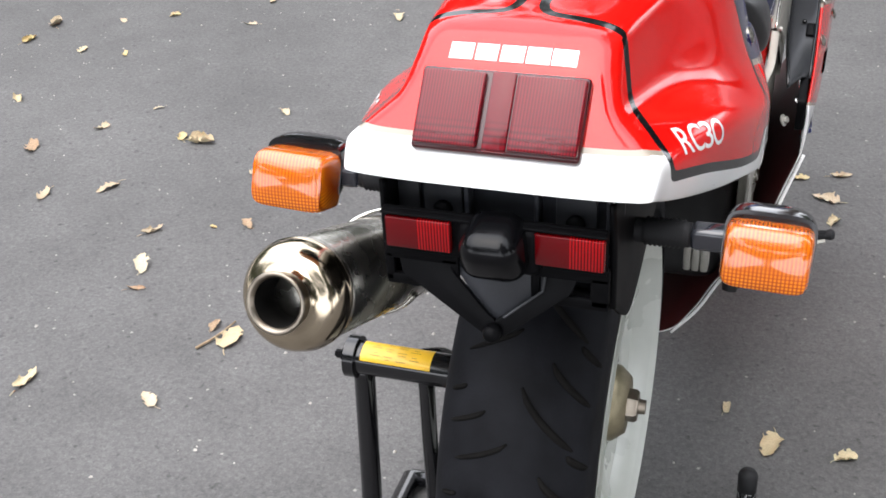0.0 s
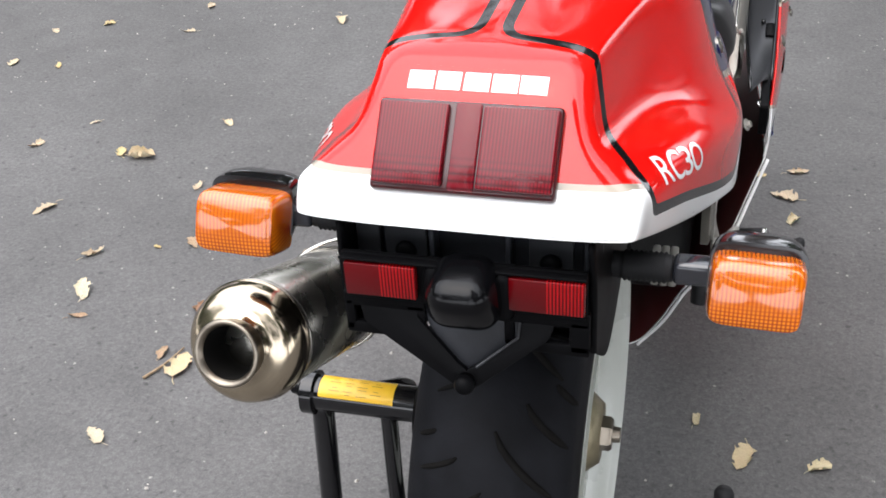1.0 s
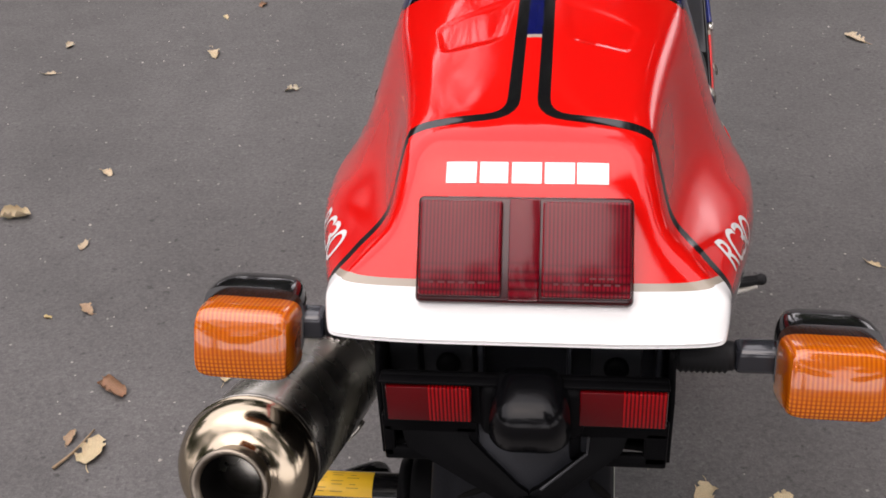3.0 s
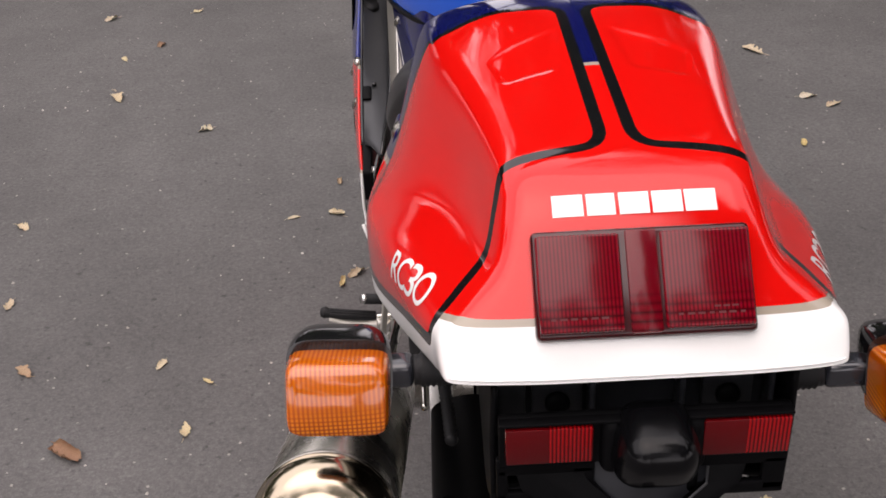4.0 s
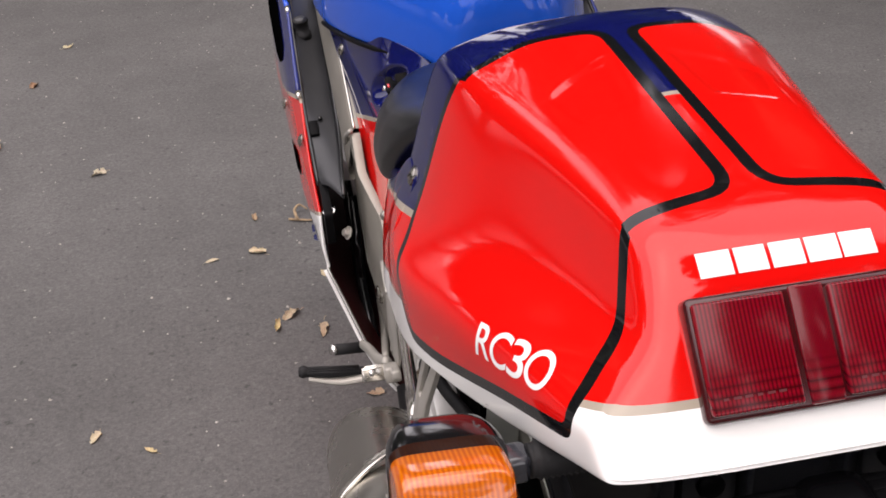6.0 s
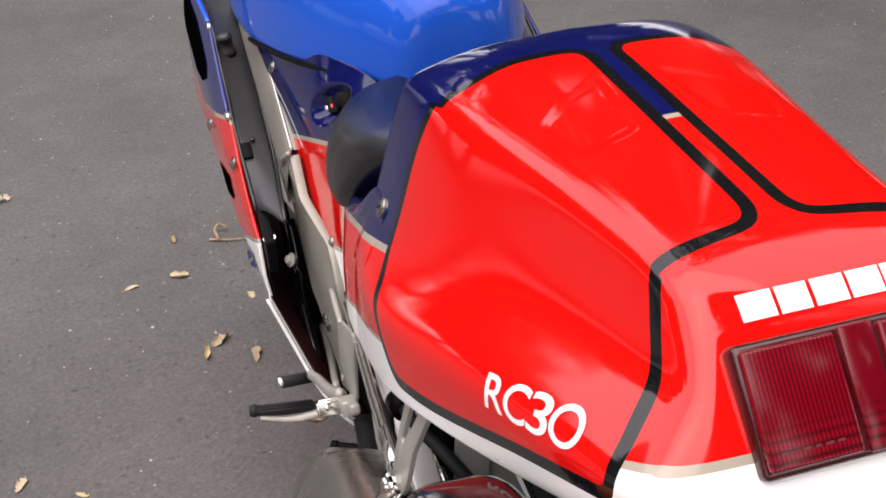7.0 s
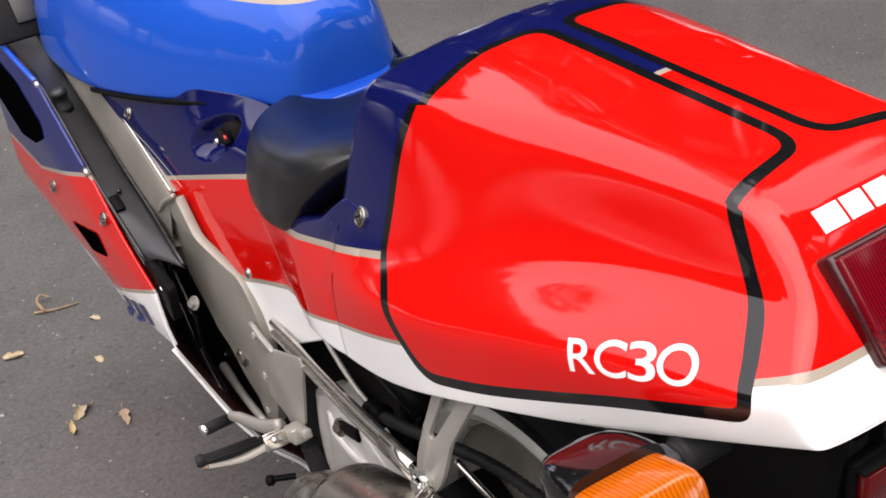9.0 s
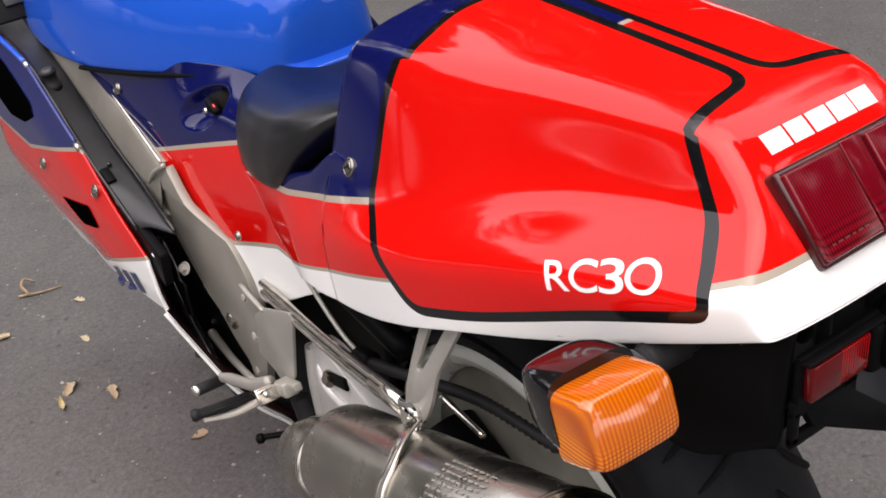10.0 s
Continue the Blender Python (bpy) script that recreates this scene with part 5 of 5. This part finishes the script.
# the pad ends in a rolled edge that runs obliquely outward, with a hollow between it and the cowl
from_rim = (1 - np.abs(np.linspace(-1, 1, net.shape[1]))) * 8
edge = np.interp(from_rim, range(9), (0.292, 0.288, 0.275, 0.248, 0.21, 0.172, 0.14, 0.115, 0.1))[None, :]
outer = np.interp(from_rim, (0, 3, 6, 8), (1.0, 1.0, 0.0, 0.0))[None, :]
turn = np.clip((edge - net[..., 1]) / 0.024, 0, 2.6)
net[..., 1] = np.where(turn > 0, edge - 0.024 * np.sin(turn), net[..., 1])
net[..., 2] -= 0.03 * (1 - np.cos(turn)) * (1 - 0.65 * outer)
net[..., 0] -= np.sign(net[..., 0]) * 0.03 * (1 - np.cos(turn)) * outer
net = smooth_rows(smooth_rows(net, 2).swapaxes(0, 1), 2).swapaxes(0, 1)
part("seat_pad", sheet_bm(net), M_SEAT, bike, "black padded solo seat")

# Black box added so the gap between pad and cowl reads as shade
part("seat_gap_backing", moved(rounded_box((0.3, 0.36, 0.06), 0.02, 3), pose(0, 0.25, 0.745, -8)), M_SOOTSHADE, bike, "black backing that keeps the gap below the seat dark")

# ---- fairing, left and right ----
M_FAIR = livery("fairing_lacquer", [("navy", 0, (0.007, 0.013, 0.11)), ("waist_line", 0, SILVER, 0.003), ("white", 0, WHITE), ("white_edge", 0, SILVER, 0.003)])
M_LOWFAIR = livery("lower_fairing_lacquer", [("white", 0, WHITE), ("white_edge", 0, SILVER, 0.003)])


def fairing(s):
    # outer panel; rows from its rear edge forward, columns from the top rim down
    F = [[(0.24, 0.6, 0.53), (0.241, 0.594, 0.51), (0.241, 0.588, 0.485), (0.238, 0.583, 0.455)], [(0.243, 0.69, 0.583), (0.25, 0.7, 0.54), (0.25, 0.7, 0.49), (0.243, 0.69, 0.44)],
         [(0.242, 0.778, 0.636), (0.255, 0.79, 0.57), (0.257, 0.8, 0.5), (0.245, 0.79, 0.425)], [(0.24, 0.88, 0.678), (0.258, 0.89, 0.6), (0.26, 0.9, 0.51), (0.24, 0.9, 0.41)],
         [(0.238, 0.97, 0.712), (0.26, 0.98, 0.62), (0.263, 0.99, 0.51), (0.236, 1.0, 0.39)], [(0.25, 1.17, 0.745), (0.266, 1.17, 0.65), (0.268, 1.17, 0.52), (0.23, 1.17, 0.38)]]
    a = surface([[(s * x, y, z) for x, y, z in r] for r in F], 81, 61)
    y, z = a[..., 1], a[..., 2]
    navy = z - np.interp(y, (0.778, 1.0), (0.636, 0.57))
    white = np.interp(y, (0.6, 0.8), (0.53, 0.44)) - z
    m = sheet_mesh("fairing_panel", a, {"navy": navy, "white": white, "waist_line": navy + 0.003, "white_edge": white + 0.003})
    panel = thick_in(mesh_object("fairing_panel", m, M_FAIR, bike, "blue, red and white side fairing"), 0.004, s)
    part("lining", sheet_bm(surface([[(s * (x - 0.008), y + 0.003, z - 0.002) for x, y, z in r] for r in F], 41, 31)), M_LINING, panel, "dark unpainted lining")
    tree = tree_of(m)
    # Black patch laid on the panel; its colour stands for a slot's shade
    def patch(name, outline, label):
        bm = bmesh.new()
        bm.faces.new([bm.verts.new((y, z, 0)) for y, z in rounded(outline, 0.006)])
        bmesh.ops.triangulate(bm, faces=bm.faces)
        part(name, laid_on(cut_fine(bm, 0.01), tree, (s * 0.25, 0, 0), Vector((0, 1, 0)), Vector((0, 0, 1)), (s, 0, 0.05), 0.0012), M_SLOTSHADE, panel, label)
    patch("vent_shade", [(1.165, 0.71), (1.05, 0.69), (0.947, 0.654), (0.937, 0.635), (0.985, 0.612), (1.06, 0.602), (1.165, 0.64)], "black patch for the shade in an air slot")
    patch("lower_vent_shade", [(0.9, 0.515), (0.77, 0.55), (0.75, 0.52), (0.82, 0.5)], "black patch for the shade in a lower air slot")
    for i, c in enumerate((0.66, 0.7, 0.745)):
        part("logo_block", laid_on(bar(0.028, 0.032), tree, Vector((s * 0.25, c, 0.468 - (c - 0.66) * 0.35)), Vector((0, 0.93, -0.35)), Vector((0, 0.35, 0.93)), (s, 0, 0.15), 0.0012), M_NAVYPRINT, panel, "plain dark block of a brand mark")
    for p in ((0.2495, 0.73, 0.588), (0.2635, 0.945, 0.557)):
        part("fastener", slotted((s * p[0], p[1], p[2]), (s, -0.1, 0.4), 0.0085)[0], M_BRUSHED, panel)
    # inner black shelf between panel and frame
    S = [[(0.246, 1.17, 0.739), (0.22, 1.17, 0.748), (0.19, 1.17, 0.76)], [(0.235, 0.96, 0.708), (0.215, 0.95, 0.694), (0.19, 0.94, 0.68)], [(0.237, 0.78, 0.632), (0.217, 0.77, 0.62), (0.192, 0.75, 0.605)], [(0.235, 0.622, 0.566), (0.222, 0.6, 0.575), (0.205, 0.56, 0.575)]]
    shelf = thick(part("inner_panel", sheet_bm(surface([[(s * x, y, z) for x, y, z in r] for r in S], 33, 9)), M_SHELF, panel, "flat matt black inner panel"), 0.004)
    for k, lift in ((0, 0.001), (2, 0.004)):
        part("panel_bead", tube([(s * r[k][0], r[k][1], r[k][2] + lift) for r in S], 0.0026, 8), M_GLOSSBLACK, shelf)
    for r in (S[1][1], S[2][1]):
        part("screw", lathe([(0, 0.004), (1, 0.003)], (s * r[0], r[1] - 0.03, r[2] - 0.008), (s * r[0], r[1] - 0.03, r[2] - 0.003), 12), M_GLOSSBLACK, shelf)
    part("rim", tube([(s * 0.252, 1.19, 0.752), (s * 0.245, 1.06, 0.727), (s * 0.2385, 0.962, 0.71)], 0.0042, 10), M_BLUE, panel, "bright blue upper rim")
    part("rim", tube([(s * 0.2385, 0.955, 0.708), (s * 0.2405, 0.88, 0.679), (s * 0.2425, 0.785, 0.64)], 0.0032, 10), M_NAVYRIM, panel, "dark blue rim")
    for p in ((0.2385, 0.957, 0.7085), (0.2425, 0.78, 0.6375)):
        part("rim_tick", tube([(s * p[0], p[1] + 0.006, p[2] + 0.0024), (s * p[0], p[1] - 0.006, p[2] - 0.0024)], 0.0045, 10), M_SILVERTUBE, panel)
    part("upright_panel", moved(rounded_box((0.085, 0.01, 0.09), 0.004, 2), pose(s * 0.212, 1.1, 0.775, -35)), M_DULL, shelf, "dark upright inner panel")
    part("pad", moved(rounded_box((0.034, 0.006, 0.05), 0.004, 2), pose(s * 0.2, 1.094, 0.781, -35)), M_SHELF, shelf, "grey foam pad")
    stop = part("rubber_stop", lathe([(0, 0.0135), (0.3, 0.0135), (0.32, 0.0112), (0.85, 0.0112), (0.86, 0.0128), (1, 0.0122)], (s * 0.221, 0.912, 0.677), (s * 0.223, 0.91, 0.708), 28), M_RUBBER, panel, "round black rubber stop")
    part("cap", lathe([(0, 0.009), (1, 0.008)], (s * 0.223, 0.91, 0.708), (s * 0.2232, 0.9098, 0.7092), 24), M_SHELF, stop)
    part("clip", moved(rounded_box((0.014, 0.03, 0.012), 0.003, 2), pose(s * 0.228, 0.72, 0.606, 20)), M_BLACK, panel)
    part("inner_flap", prism(rounded([(0.64, 0.575), (0.555, 0.555), (0.565, 0.5), (0.62, 0.52)], 0.008), s * 0.222, s * 0.234, 0.002), M_BLACK, panel)
    part("bolt", bolt((s * 0.226, 0.585, 0.545), (s * 0.3, -0.3, 1), 0.006, 0.005), M_CHROME, panel)
    # belly fairing, its rear edge curving down and under the engine
    edge = [(0.238, 0.583, 0.455), (0.218, 0.56, 0.4), (0.192, 0.525, 0.335), (0.163, 0.503, 0.29), (0.133, 0.5, 0.252), (0.1, 0.5, 0.188), (0.06, 0.5, 0.135), (0.0, 0.5, 0.115)]
    ahead = [(0.226, 0.85, 0.43), (0.19, 0.85, 0.36), (0.165, 0.85, 0.3), (0.14, 0.85, 0.25), (0.115, 0.85, 0.21), (0.09, 0.85, 0.17), (0.055, 0.85, 0.135), (0.0, 0.85, 0.12)]
    nose = [(x * 0.9, 1.15, z * 0.95) for x, y, z in ahead]
    a = surface([[(s * x, y, z) for x, y, z in r] for r in (edge, ahead, nose)], 61, 41)
    m = sheet_mesh("lower_fairing", a, {"white": 0.66 - a[..., 1], "white_edge": 0.663 - a[..., 1]})
    low = thick(mesh_object("lower_fairing", m, M_LOWFAIR, bike, "red lower fairing with white rear edge"), 0.0012)
    part("lining", sheet_bm(surface([[(s * (x - 0.0022), y, z + 0.0022) for x, y, z in r] for r in (edge, ahead, nose)], 31, 41)), M_LINING, low, "dark unpainted lining")
    part("edge_trim", tube([(s * (x + 0.004), y - 0.003, z - 0.001) for x, y, z in edge[:-1]], 0.0028, 8), M_WHITE, low, "thin white edge")
    part("engine_cover", joined(*[moved(rounded_box((0.011, 0.03, 0.05), 0.003, 2), pose(s * (0.1 + 0.012 * k), 0.3, 0.425)) for k in range(3)]), M_ALU, bike, "finned light grey casting") if s > 0 else None


M_NAVYRIM = material("navy_rim", (0.01, 0.02, 0.16), 0.15, 0, 0.4)
M_NAVYPRINT = material("navy_print", (0.02, 0.025, 0.1), 0.3)
fairing(-1)
fairing(1)

# ---- paddock stand ----
def paddock_stand():
    stand = part("paddock_stand", joined(tube([(-0.305, -0.004, 0.386), (-0.13, -0.004, 0.386)], 0.0225, 28), lathe([(0, 0.0285), (1, 0.0285)], (-0.305, -0.004, 0.386), (-0.29, -0.004, 0.386), 28)), M_GLOSSBLACK, None, "black tubular paddock stand with yellow label under the hub")
    tagged(stand, category="motorcycle stand")
    part("end_bolt", joined(bolt((-0.305, -0.004, 0.386), (-1, 0, 0), 0.012, 0.01), bolt((-0.317, -0.004, 0.386), (-1, 0, 0), 0.006, 0.008, washer=False)), M_BLACK, stand)
    # label wrapped on the sleeve
    rows = []
    for x in np.linspace(-0.282, -0.185, 9):
        rows.append([(x, -0.004 - 0.0229 * math.cos(a), 0.386 + 0.0229 * math.sin(a)) for a in np.linspace(radians(28), radians(115), 13)])
    label = part("label", sheet_bm(np.array(rows)), M_YELLOW, stand, "yellow label with small print")
    bms = []
    for r in range(7):
        a = radians(42 + 10 * r)
        for k in range(4):
            if (r + k) % 3 == 0:
                continue
            bm = bar((0.012, 0.007, 0.014)[(r * 2 + k) % 3], 0.0009)
            o = Vector((0, -math.cos(a), math.sin(a)))
            u = Vector((0, math.sin(a), math.cos(a)))
            p = Vector((-0.262 + 0.018 * k, -0.004, 0.386)) + o * 0.0233
            bms.append(moved(bm, Matrix(((1, u.x, o.x, p.x), (0, u.y, o.y, p.y), (0, u.z, o.z, p.z), (0, 0, 0, 1)))))
    part("small_print", joined(*bms), M_DARKPRINT, label, "rows of tiny dark print")
    part("leg", tube([(-0.285, -0.004, 0.385), (-0.29, -0.01, 0.2), (-0.292, -0.03, 0.012)], 0.0145, 16), M_GLOSSBLACK, stand)
    part("leg", tube([(-0.198, -0.004, 0.385), (-0.2, 0.0, 0.2), (-0.2, 0.01, 0.012)], 0.011, 16), M_GLOSSBLACK, stand)
    part("brace", tube([(-0.24, 0.015, 0.38), (-0.19, 0.06, 0.36), (-0.18, 0.07, 0.25), (-0.2, 0.02, 0.13)], 0.009, 12), M_GLOSSBLACK, stand)
    part("base_tube", tube([(-0.3, -0.2, 0.016), (-0.3, 0.16, 0.016)], 0.015, 16), M_GLOSSBLACK, stand)
    part("cross_tube", tube([(-0.3, 0.16, 0.016), (0.0, 0.18, 0.016), (0.222, 0.18, 0.016), (0.222, 0.2, 0.08)], 0.014, 14), M_GLOSSBLACK, stand)
    part("end_grip", lathe([(0, 0.014), (0.85, 0.0145), (1, 0.011)], (0.222, 0.2, 0.07), (0.221, 0.205, 0.115), 20), M_RUBBER, stand, "black rubber end")


paddock_stand()


# ---- dry leaves, twigs and pebbles on the asphalt ----
def leaf_mesh(seed):
    """A curled, torn dry leaf with a raised midrib and stalk."""
    rng = random.Random(seed)
    bm = bmesh.new()
    n, m = 11, 7
    curl, bend, twist = rng.uniform(1.2, 3.6), rng.uniform(-1.2, 1.6), rng.uniform(-1.8, 1.8)
    wide = rng.uniform(0.2, 0.46)
    vs = []
    for i in range(n):
        t = i / (n - 1)
        w = wide * (math.sin(math.pi * t**0.8) ** 0.7) * (1 + rng.uniform(-0.22, 0.22)) + 0.015
        for j in range(m):
            s = 2 * j / (m - 1) - 1
            a = s * w * curl * 1.6
            x = math.sin(a) / max(curl * 1.6, 0.1) + rng.uniform(-0.02, 0.02)
            z = (1 - math.cos(a)) / max(curl * 1.6, 0.1) * 0.9 + 0.16 * bend * (t - 0.5) ** 2 * 4 + rng.uniform(0, 0.06) + 0.015 * (abs(s) < 0.1)
            tw = twist * (t - 0.5)
            vs.append(bm.verts.new((x * math.cos(tw) - z * math.sin(tw), t - 0.5, x * math.sin(tw) + z * math.cos(tw))))
    for i in range(n - 1):
        for j in range(m - 1):
            if j in (0, m - 2) and rng.random() < 0.34:
                continue
            bm.faces.new((vs[i * m + j], vs[i * m + j + 1], vs[(i + 1) * m + j + 1], vs[(i + 1) * m + j]))
    stalk = tube([(0, -0.48, 0.03), (rng.uniform(-0.05, 0.05), -0.62, 0.05), (rng.uniform(-0.15, 0.15), -0.75, 0.03)], 0.012, 5, 3)
    bmesh.ops.delete(bm, geom=[v for v in bm.verts if not v.link_faces], context="VERTS")
    bm = joined(bm, stalk)
    low = min(v.co.z for v in bm.verts)
    for v in bm.verts:
        v.co.z -= low
    mesh = bpy.data.meshes.new("dry_leaf")
    bm.to_mesh(mesh)
    bm.free()
    mesh.materials.append(M_LEAF)
    mesh.shade_smooth()
    return mesh


LEAVES = [leaf_mesh(k) for k in range(12)]
rng = random.Random(7)
# places on the ground, in metres, and length in centimetres
FAR_LEFT = [(-2.2, 1.78, 6), (-2.2, 1.93, 7), (-1.97, 1.74, 5), (-1.81, 1.73, 4), (-1.98, 2.0, 4), (-1.83, 2.08, 4), (-1.53, 2.05, 5), (-1.06, 2.2, 7), (-1.94, 1.36, 5), (-1.7, 1.09, 7), (-1.58, 1.24, 4), (-1.49, 1.39, 3),
            (-1.33, 1.24, 5), (-1.26, 1.22, 7), (-1.51, 0.87, 6), (-1.37, 0.94, 6), (-1.55, 2.27, 4), (-1.24, 2.91, 5), (-0.94, 2.95, 4), (-1.11, 2.52, 4), (-1.01, 2.63, 4)]
NEAR_LEFT = [(-1.15, 0.78, 5), (-1.02, 0.83, 2), (-0.95, 0.86, 5), (-1.1, 0.65, 8), (-1.06, 0.56, 4), (-1.1, 0.23, 6), (-0.84, 0.24, 5), (-0.78, 0.45, 7), (-0.83, 0.48, 4), (-0.76, 1.94, 4), (-1.12, 1.44, 4), (-0.47, 1.42, 3),
             (-1.05, 1.1, 4), (-0.68, 0.86, 3.2), (-0.6, 0.66, 4), (-0.8, 0.61, 7), (-0.58, 0.8, 2.6), (-0.37, 1.59, 3), (-0.25, 1.09, 5), (-0.312, 1.157, 4.5), (-0.34, 1.12, 4), (-0.37, 1.43, 4), (-0.175, 0.86, 3), (-0.1, 2.73, 4), (-0.23, 1.3, 2.5), (-0.19, 1.45, 2.5)]
RIGHT = [(0.25, 1.36, 4), (0.31, 1.27, 6), (0.34, 1.39, 5), (0.33, 1.17, 4), (0.17, 0.48, 3), (0.25, 0.4, 6), (0.37, 0.4, 4), (0.86, 2.32, 8), (0.92, 1.96, 5), (0.97, 1.9, 5), (0.82, 1.67, 4), (0.65, 1.09, 4), (1.03, 1.44, 4), (1.7, 1.1, 6)]
for place in FAR_LEFT + NEAR_LEFT + RIGHT:
    x, y, cm = place
    size = cm / 100 * 1.05
    ob = new("dry_leaf", LEAVES[rng.randrange(12)])
    ob.matrix_world = Matrix.LocRotScale((x, y, 0.001), Euler((0, 0, rng.uniform(0, 6.28))), (size * rng.uniform(0.8, 1.1), size, size * rng.uniform(0.7, 1.1)))
    tagged(ob, "small curled pale brown dry leaf on asphalt", "leaf", "scattered dry leaves")


def twig(points, r):
    ob = part("twig", tube(points, [r, r * 0.8, r * 0.5], 7, 4), M_TWIG)
    return tagged(ob, "thin dry brown twig lying on asphalt", "twig", "scattered twigs")


twig([(-0.29, 1.558, 0.004), (-0.25, 1.54, 0.005), (-0.2, 1.53, 0.004)], 0.003)
twig([(-0.27, 1.545, 0.006), (-0.275, 1.58, 0.012), (-0.262, 1.6, 0.016), (-0.245, 1.585, 0.01)], 0.004)
twig([(-0.83, 0.4, 0.004), (-0.805, 0.45, 0.006), (-0.795, 0.5, 0.004)], 0.003)


def pebbles():
    rng = random.Random(3)
    bm = bmesh.new()
    for _ in range(700):
        x, y = rng.uniform(-2.6, 2.0), rng.uniform(-0.3, 3.4)
        r = rng.choice((0.0012, 0.0016, 0.002, 0.0026, 0.0038)) * rng.uniform(0.7, 1.2)
        c = Vector((x, y, r * 0.4))
        top = bm.verts.new(c + Vector((rng.uniform(-0.3, 0.3) * r, 0, r * 0.8)))
        ring = [bm.verts.new(c + Vector((math.cos(a) * r * rng.uniform(0.7, 1.3), math.sin(a) * r * rng.uniform(0.7, 1.3), -r * 0.3))) for a in np.linspace(0, 6.28, 6)[:-1]]
        for k in range(5):
            bm.faces.new((top, ring[k], ring[(k + 1) % 5]))
    ob = part("grit", bm, material("pale_grit", (0.36, 0.34, 0.31), 0.8, 0, 0, 0.4, 3), smooth=False)
    tagged(ob, "loose pale grit scattered over the asphalt", "grit", kind="stuff")


pebbles()


# ---- trees round the drive, behind and beside the camera's views ----
def tree(high, spread, seed, bottom=0.35, leaves=420):
    """Tapered trunk with limbs and a crown of many small leaf clumps with gaps."""
    rng = random.Random(seed)
    root = tagged(new("tree"), "leafy green tree beside the drive", "tree", "trees round the drive")
    bends = [(0, 0, -0.05), (rng.uniform(-0.2, 0.2), rng.uniform(-0.2, 0.2), high * 0.3), (rng.uniform(-0.4, 0.4), rng.uniform(-0.4, 0.4), high * 0.62), (rng.uniform(-0.5, 0.5), rng.uniform(-0.5, 0.5), high * 0.9)]
    part("trunk", tube(bends, [0.035 * high, 0.026 * high, 0.015 * high, 0.004 * high], 12, 6), M_BARK, root)
    tips = []
    for k in range(11):
        a, z = rng.uniform(0, 6.28), high * rng.uniform(bottom, 0.8)
        r = spread * rng.uniform(0.5, 0.95)
        tip = (math.cos(a) * r, math.sin(a) * r, min(high, z + high * rng.uniform(0.05, 0.25)))
        part("limb", tube([(0, 0, z), (tip[0] * 0.5, tip[1] * 0.5, z + (tip[2] - z) * 0.7), tip], [0.011 * high, 0.007 * high, 0.002 * high], 7, 4), M_BARK, root)
        tips.append(tip)
    tips += [(0, 0, high * 0.95), (0.3, 0.2, high * 0.8)]
    gen = np.random.default_rng(seed)
    verts, faces = [], []
    for tip in tips:
        size = spread * rng.uniform(0.28, 0.45)
        for _ in range(leaves):
            d = gen.normal(size=3)
            d = d / np.linalg.norm(d) * size * gen.uniform(0.25, 1.0) ** 0.5
            c = np.array(tip) + d * (1, 1, 0.75)
            u = gen.normal(size=3)
            u /= np.linalg.norm(u)
            v = np.cross(u, gen.normal(size=3))
            v /= np.linalg.norm(v)
            w = gen.uniform(0.1, 0.24)
            k = len(verts)
            verts += [tuple(c - u * w), tuple(c + v * w * 0.5), tuple(c + u * w), tuple(c - v * w * 0.5)]
            faces.append((k, k + 1, k + 2, k + 3))
    mesh = bpy.data.meshes.new("crown")
    mesh.from_pydata(verts, [], faces)
    mesh_object("crown", mesh, M_FOLIAGE, root, smooth=False)
    return root


first = tree(7.6, 2.9, 1, 0.3, 1500)
first.matrix_world = pose(7.2, -4.2, 0)
second = tree(9.5, 3.6, 2)
second.matrix_world = pose(5.5, 5.5, 0, 0, 0, 70)
tall = tree(10.5, 3.3, 5, 0.3, 1300)
tall.matrix_world = pose(4.3, -5.1, 0, 0, 0, 30)
low = tree(4.4, 2.6, 3, 0.06, 600)
low.matrix_world = pose(-5.5, 9.5, 0, 0, 0, 20)
for kind, x, y, turn in ((first, 6.4, -9.0, 65), (first, 0.8, 9.0, 40), (second, 9.5, 0.5, 200), (first, 7.0, -7.5, 120), (second, 3.2, 8.6, 160), (first, 7.5, 9.5, 20), (second, -0.5, 13.5, 100), (low, -3.2, 11.5, 90), (low, -8.0, 8.0, 250), (low, -9.5, 5.2, 310),
                         (low, -10.0, 2.2, 80), (low, -10.5, -1.0, 140), (low, -9.5, -4.5, 10), (first, -5.0, -11.5, 300), (second, -12.5, -10.0, 30), (second, 0.5, -10.0, 60), (low, 5.4, 3.6, 40), (low, 4.4, 6.6, 130), (low, 7.2, 1.2, 250), (low, -7.0, 11.5, 0), (low, -5.8, 6.8, 200)):
    copy_thing(kind, pose(x, y, 0, 0, 0, turn))
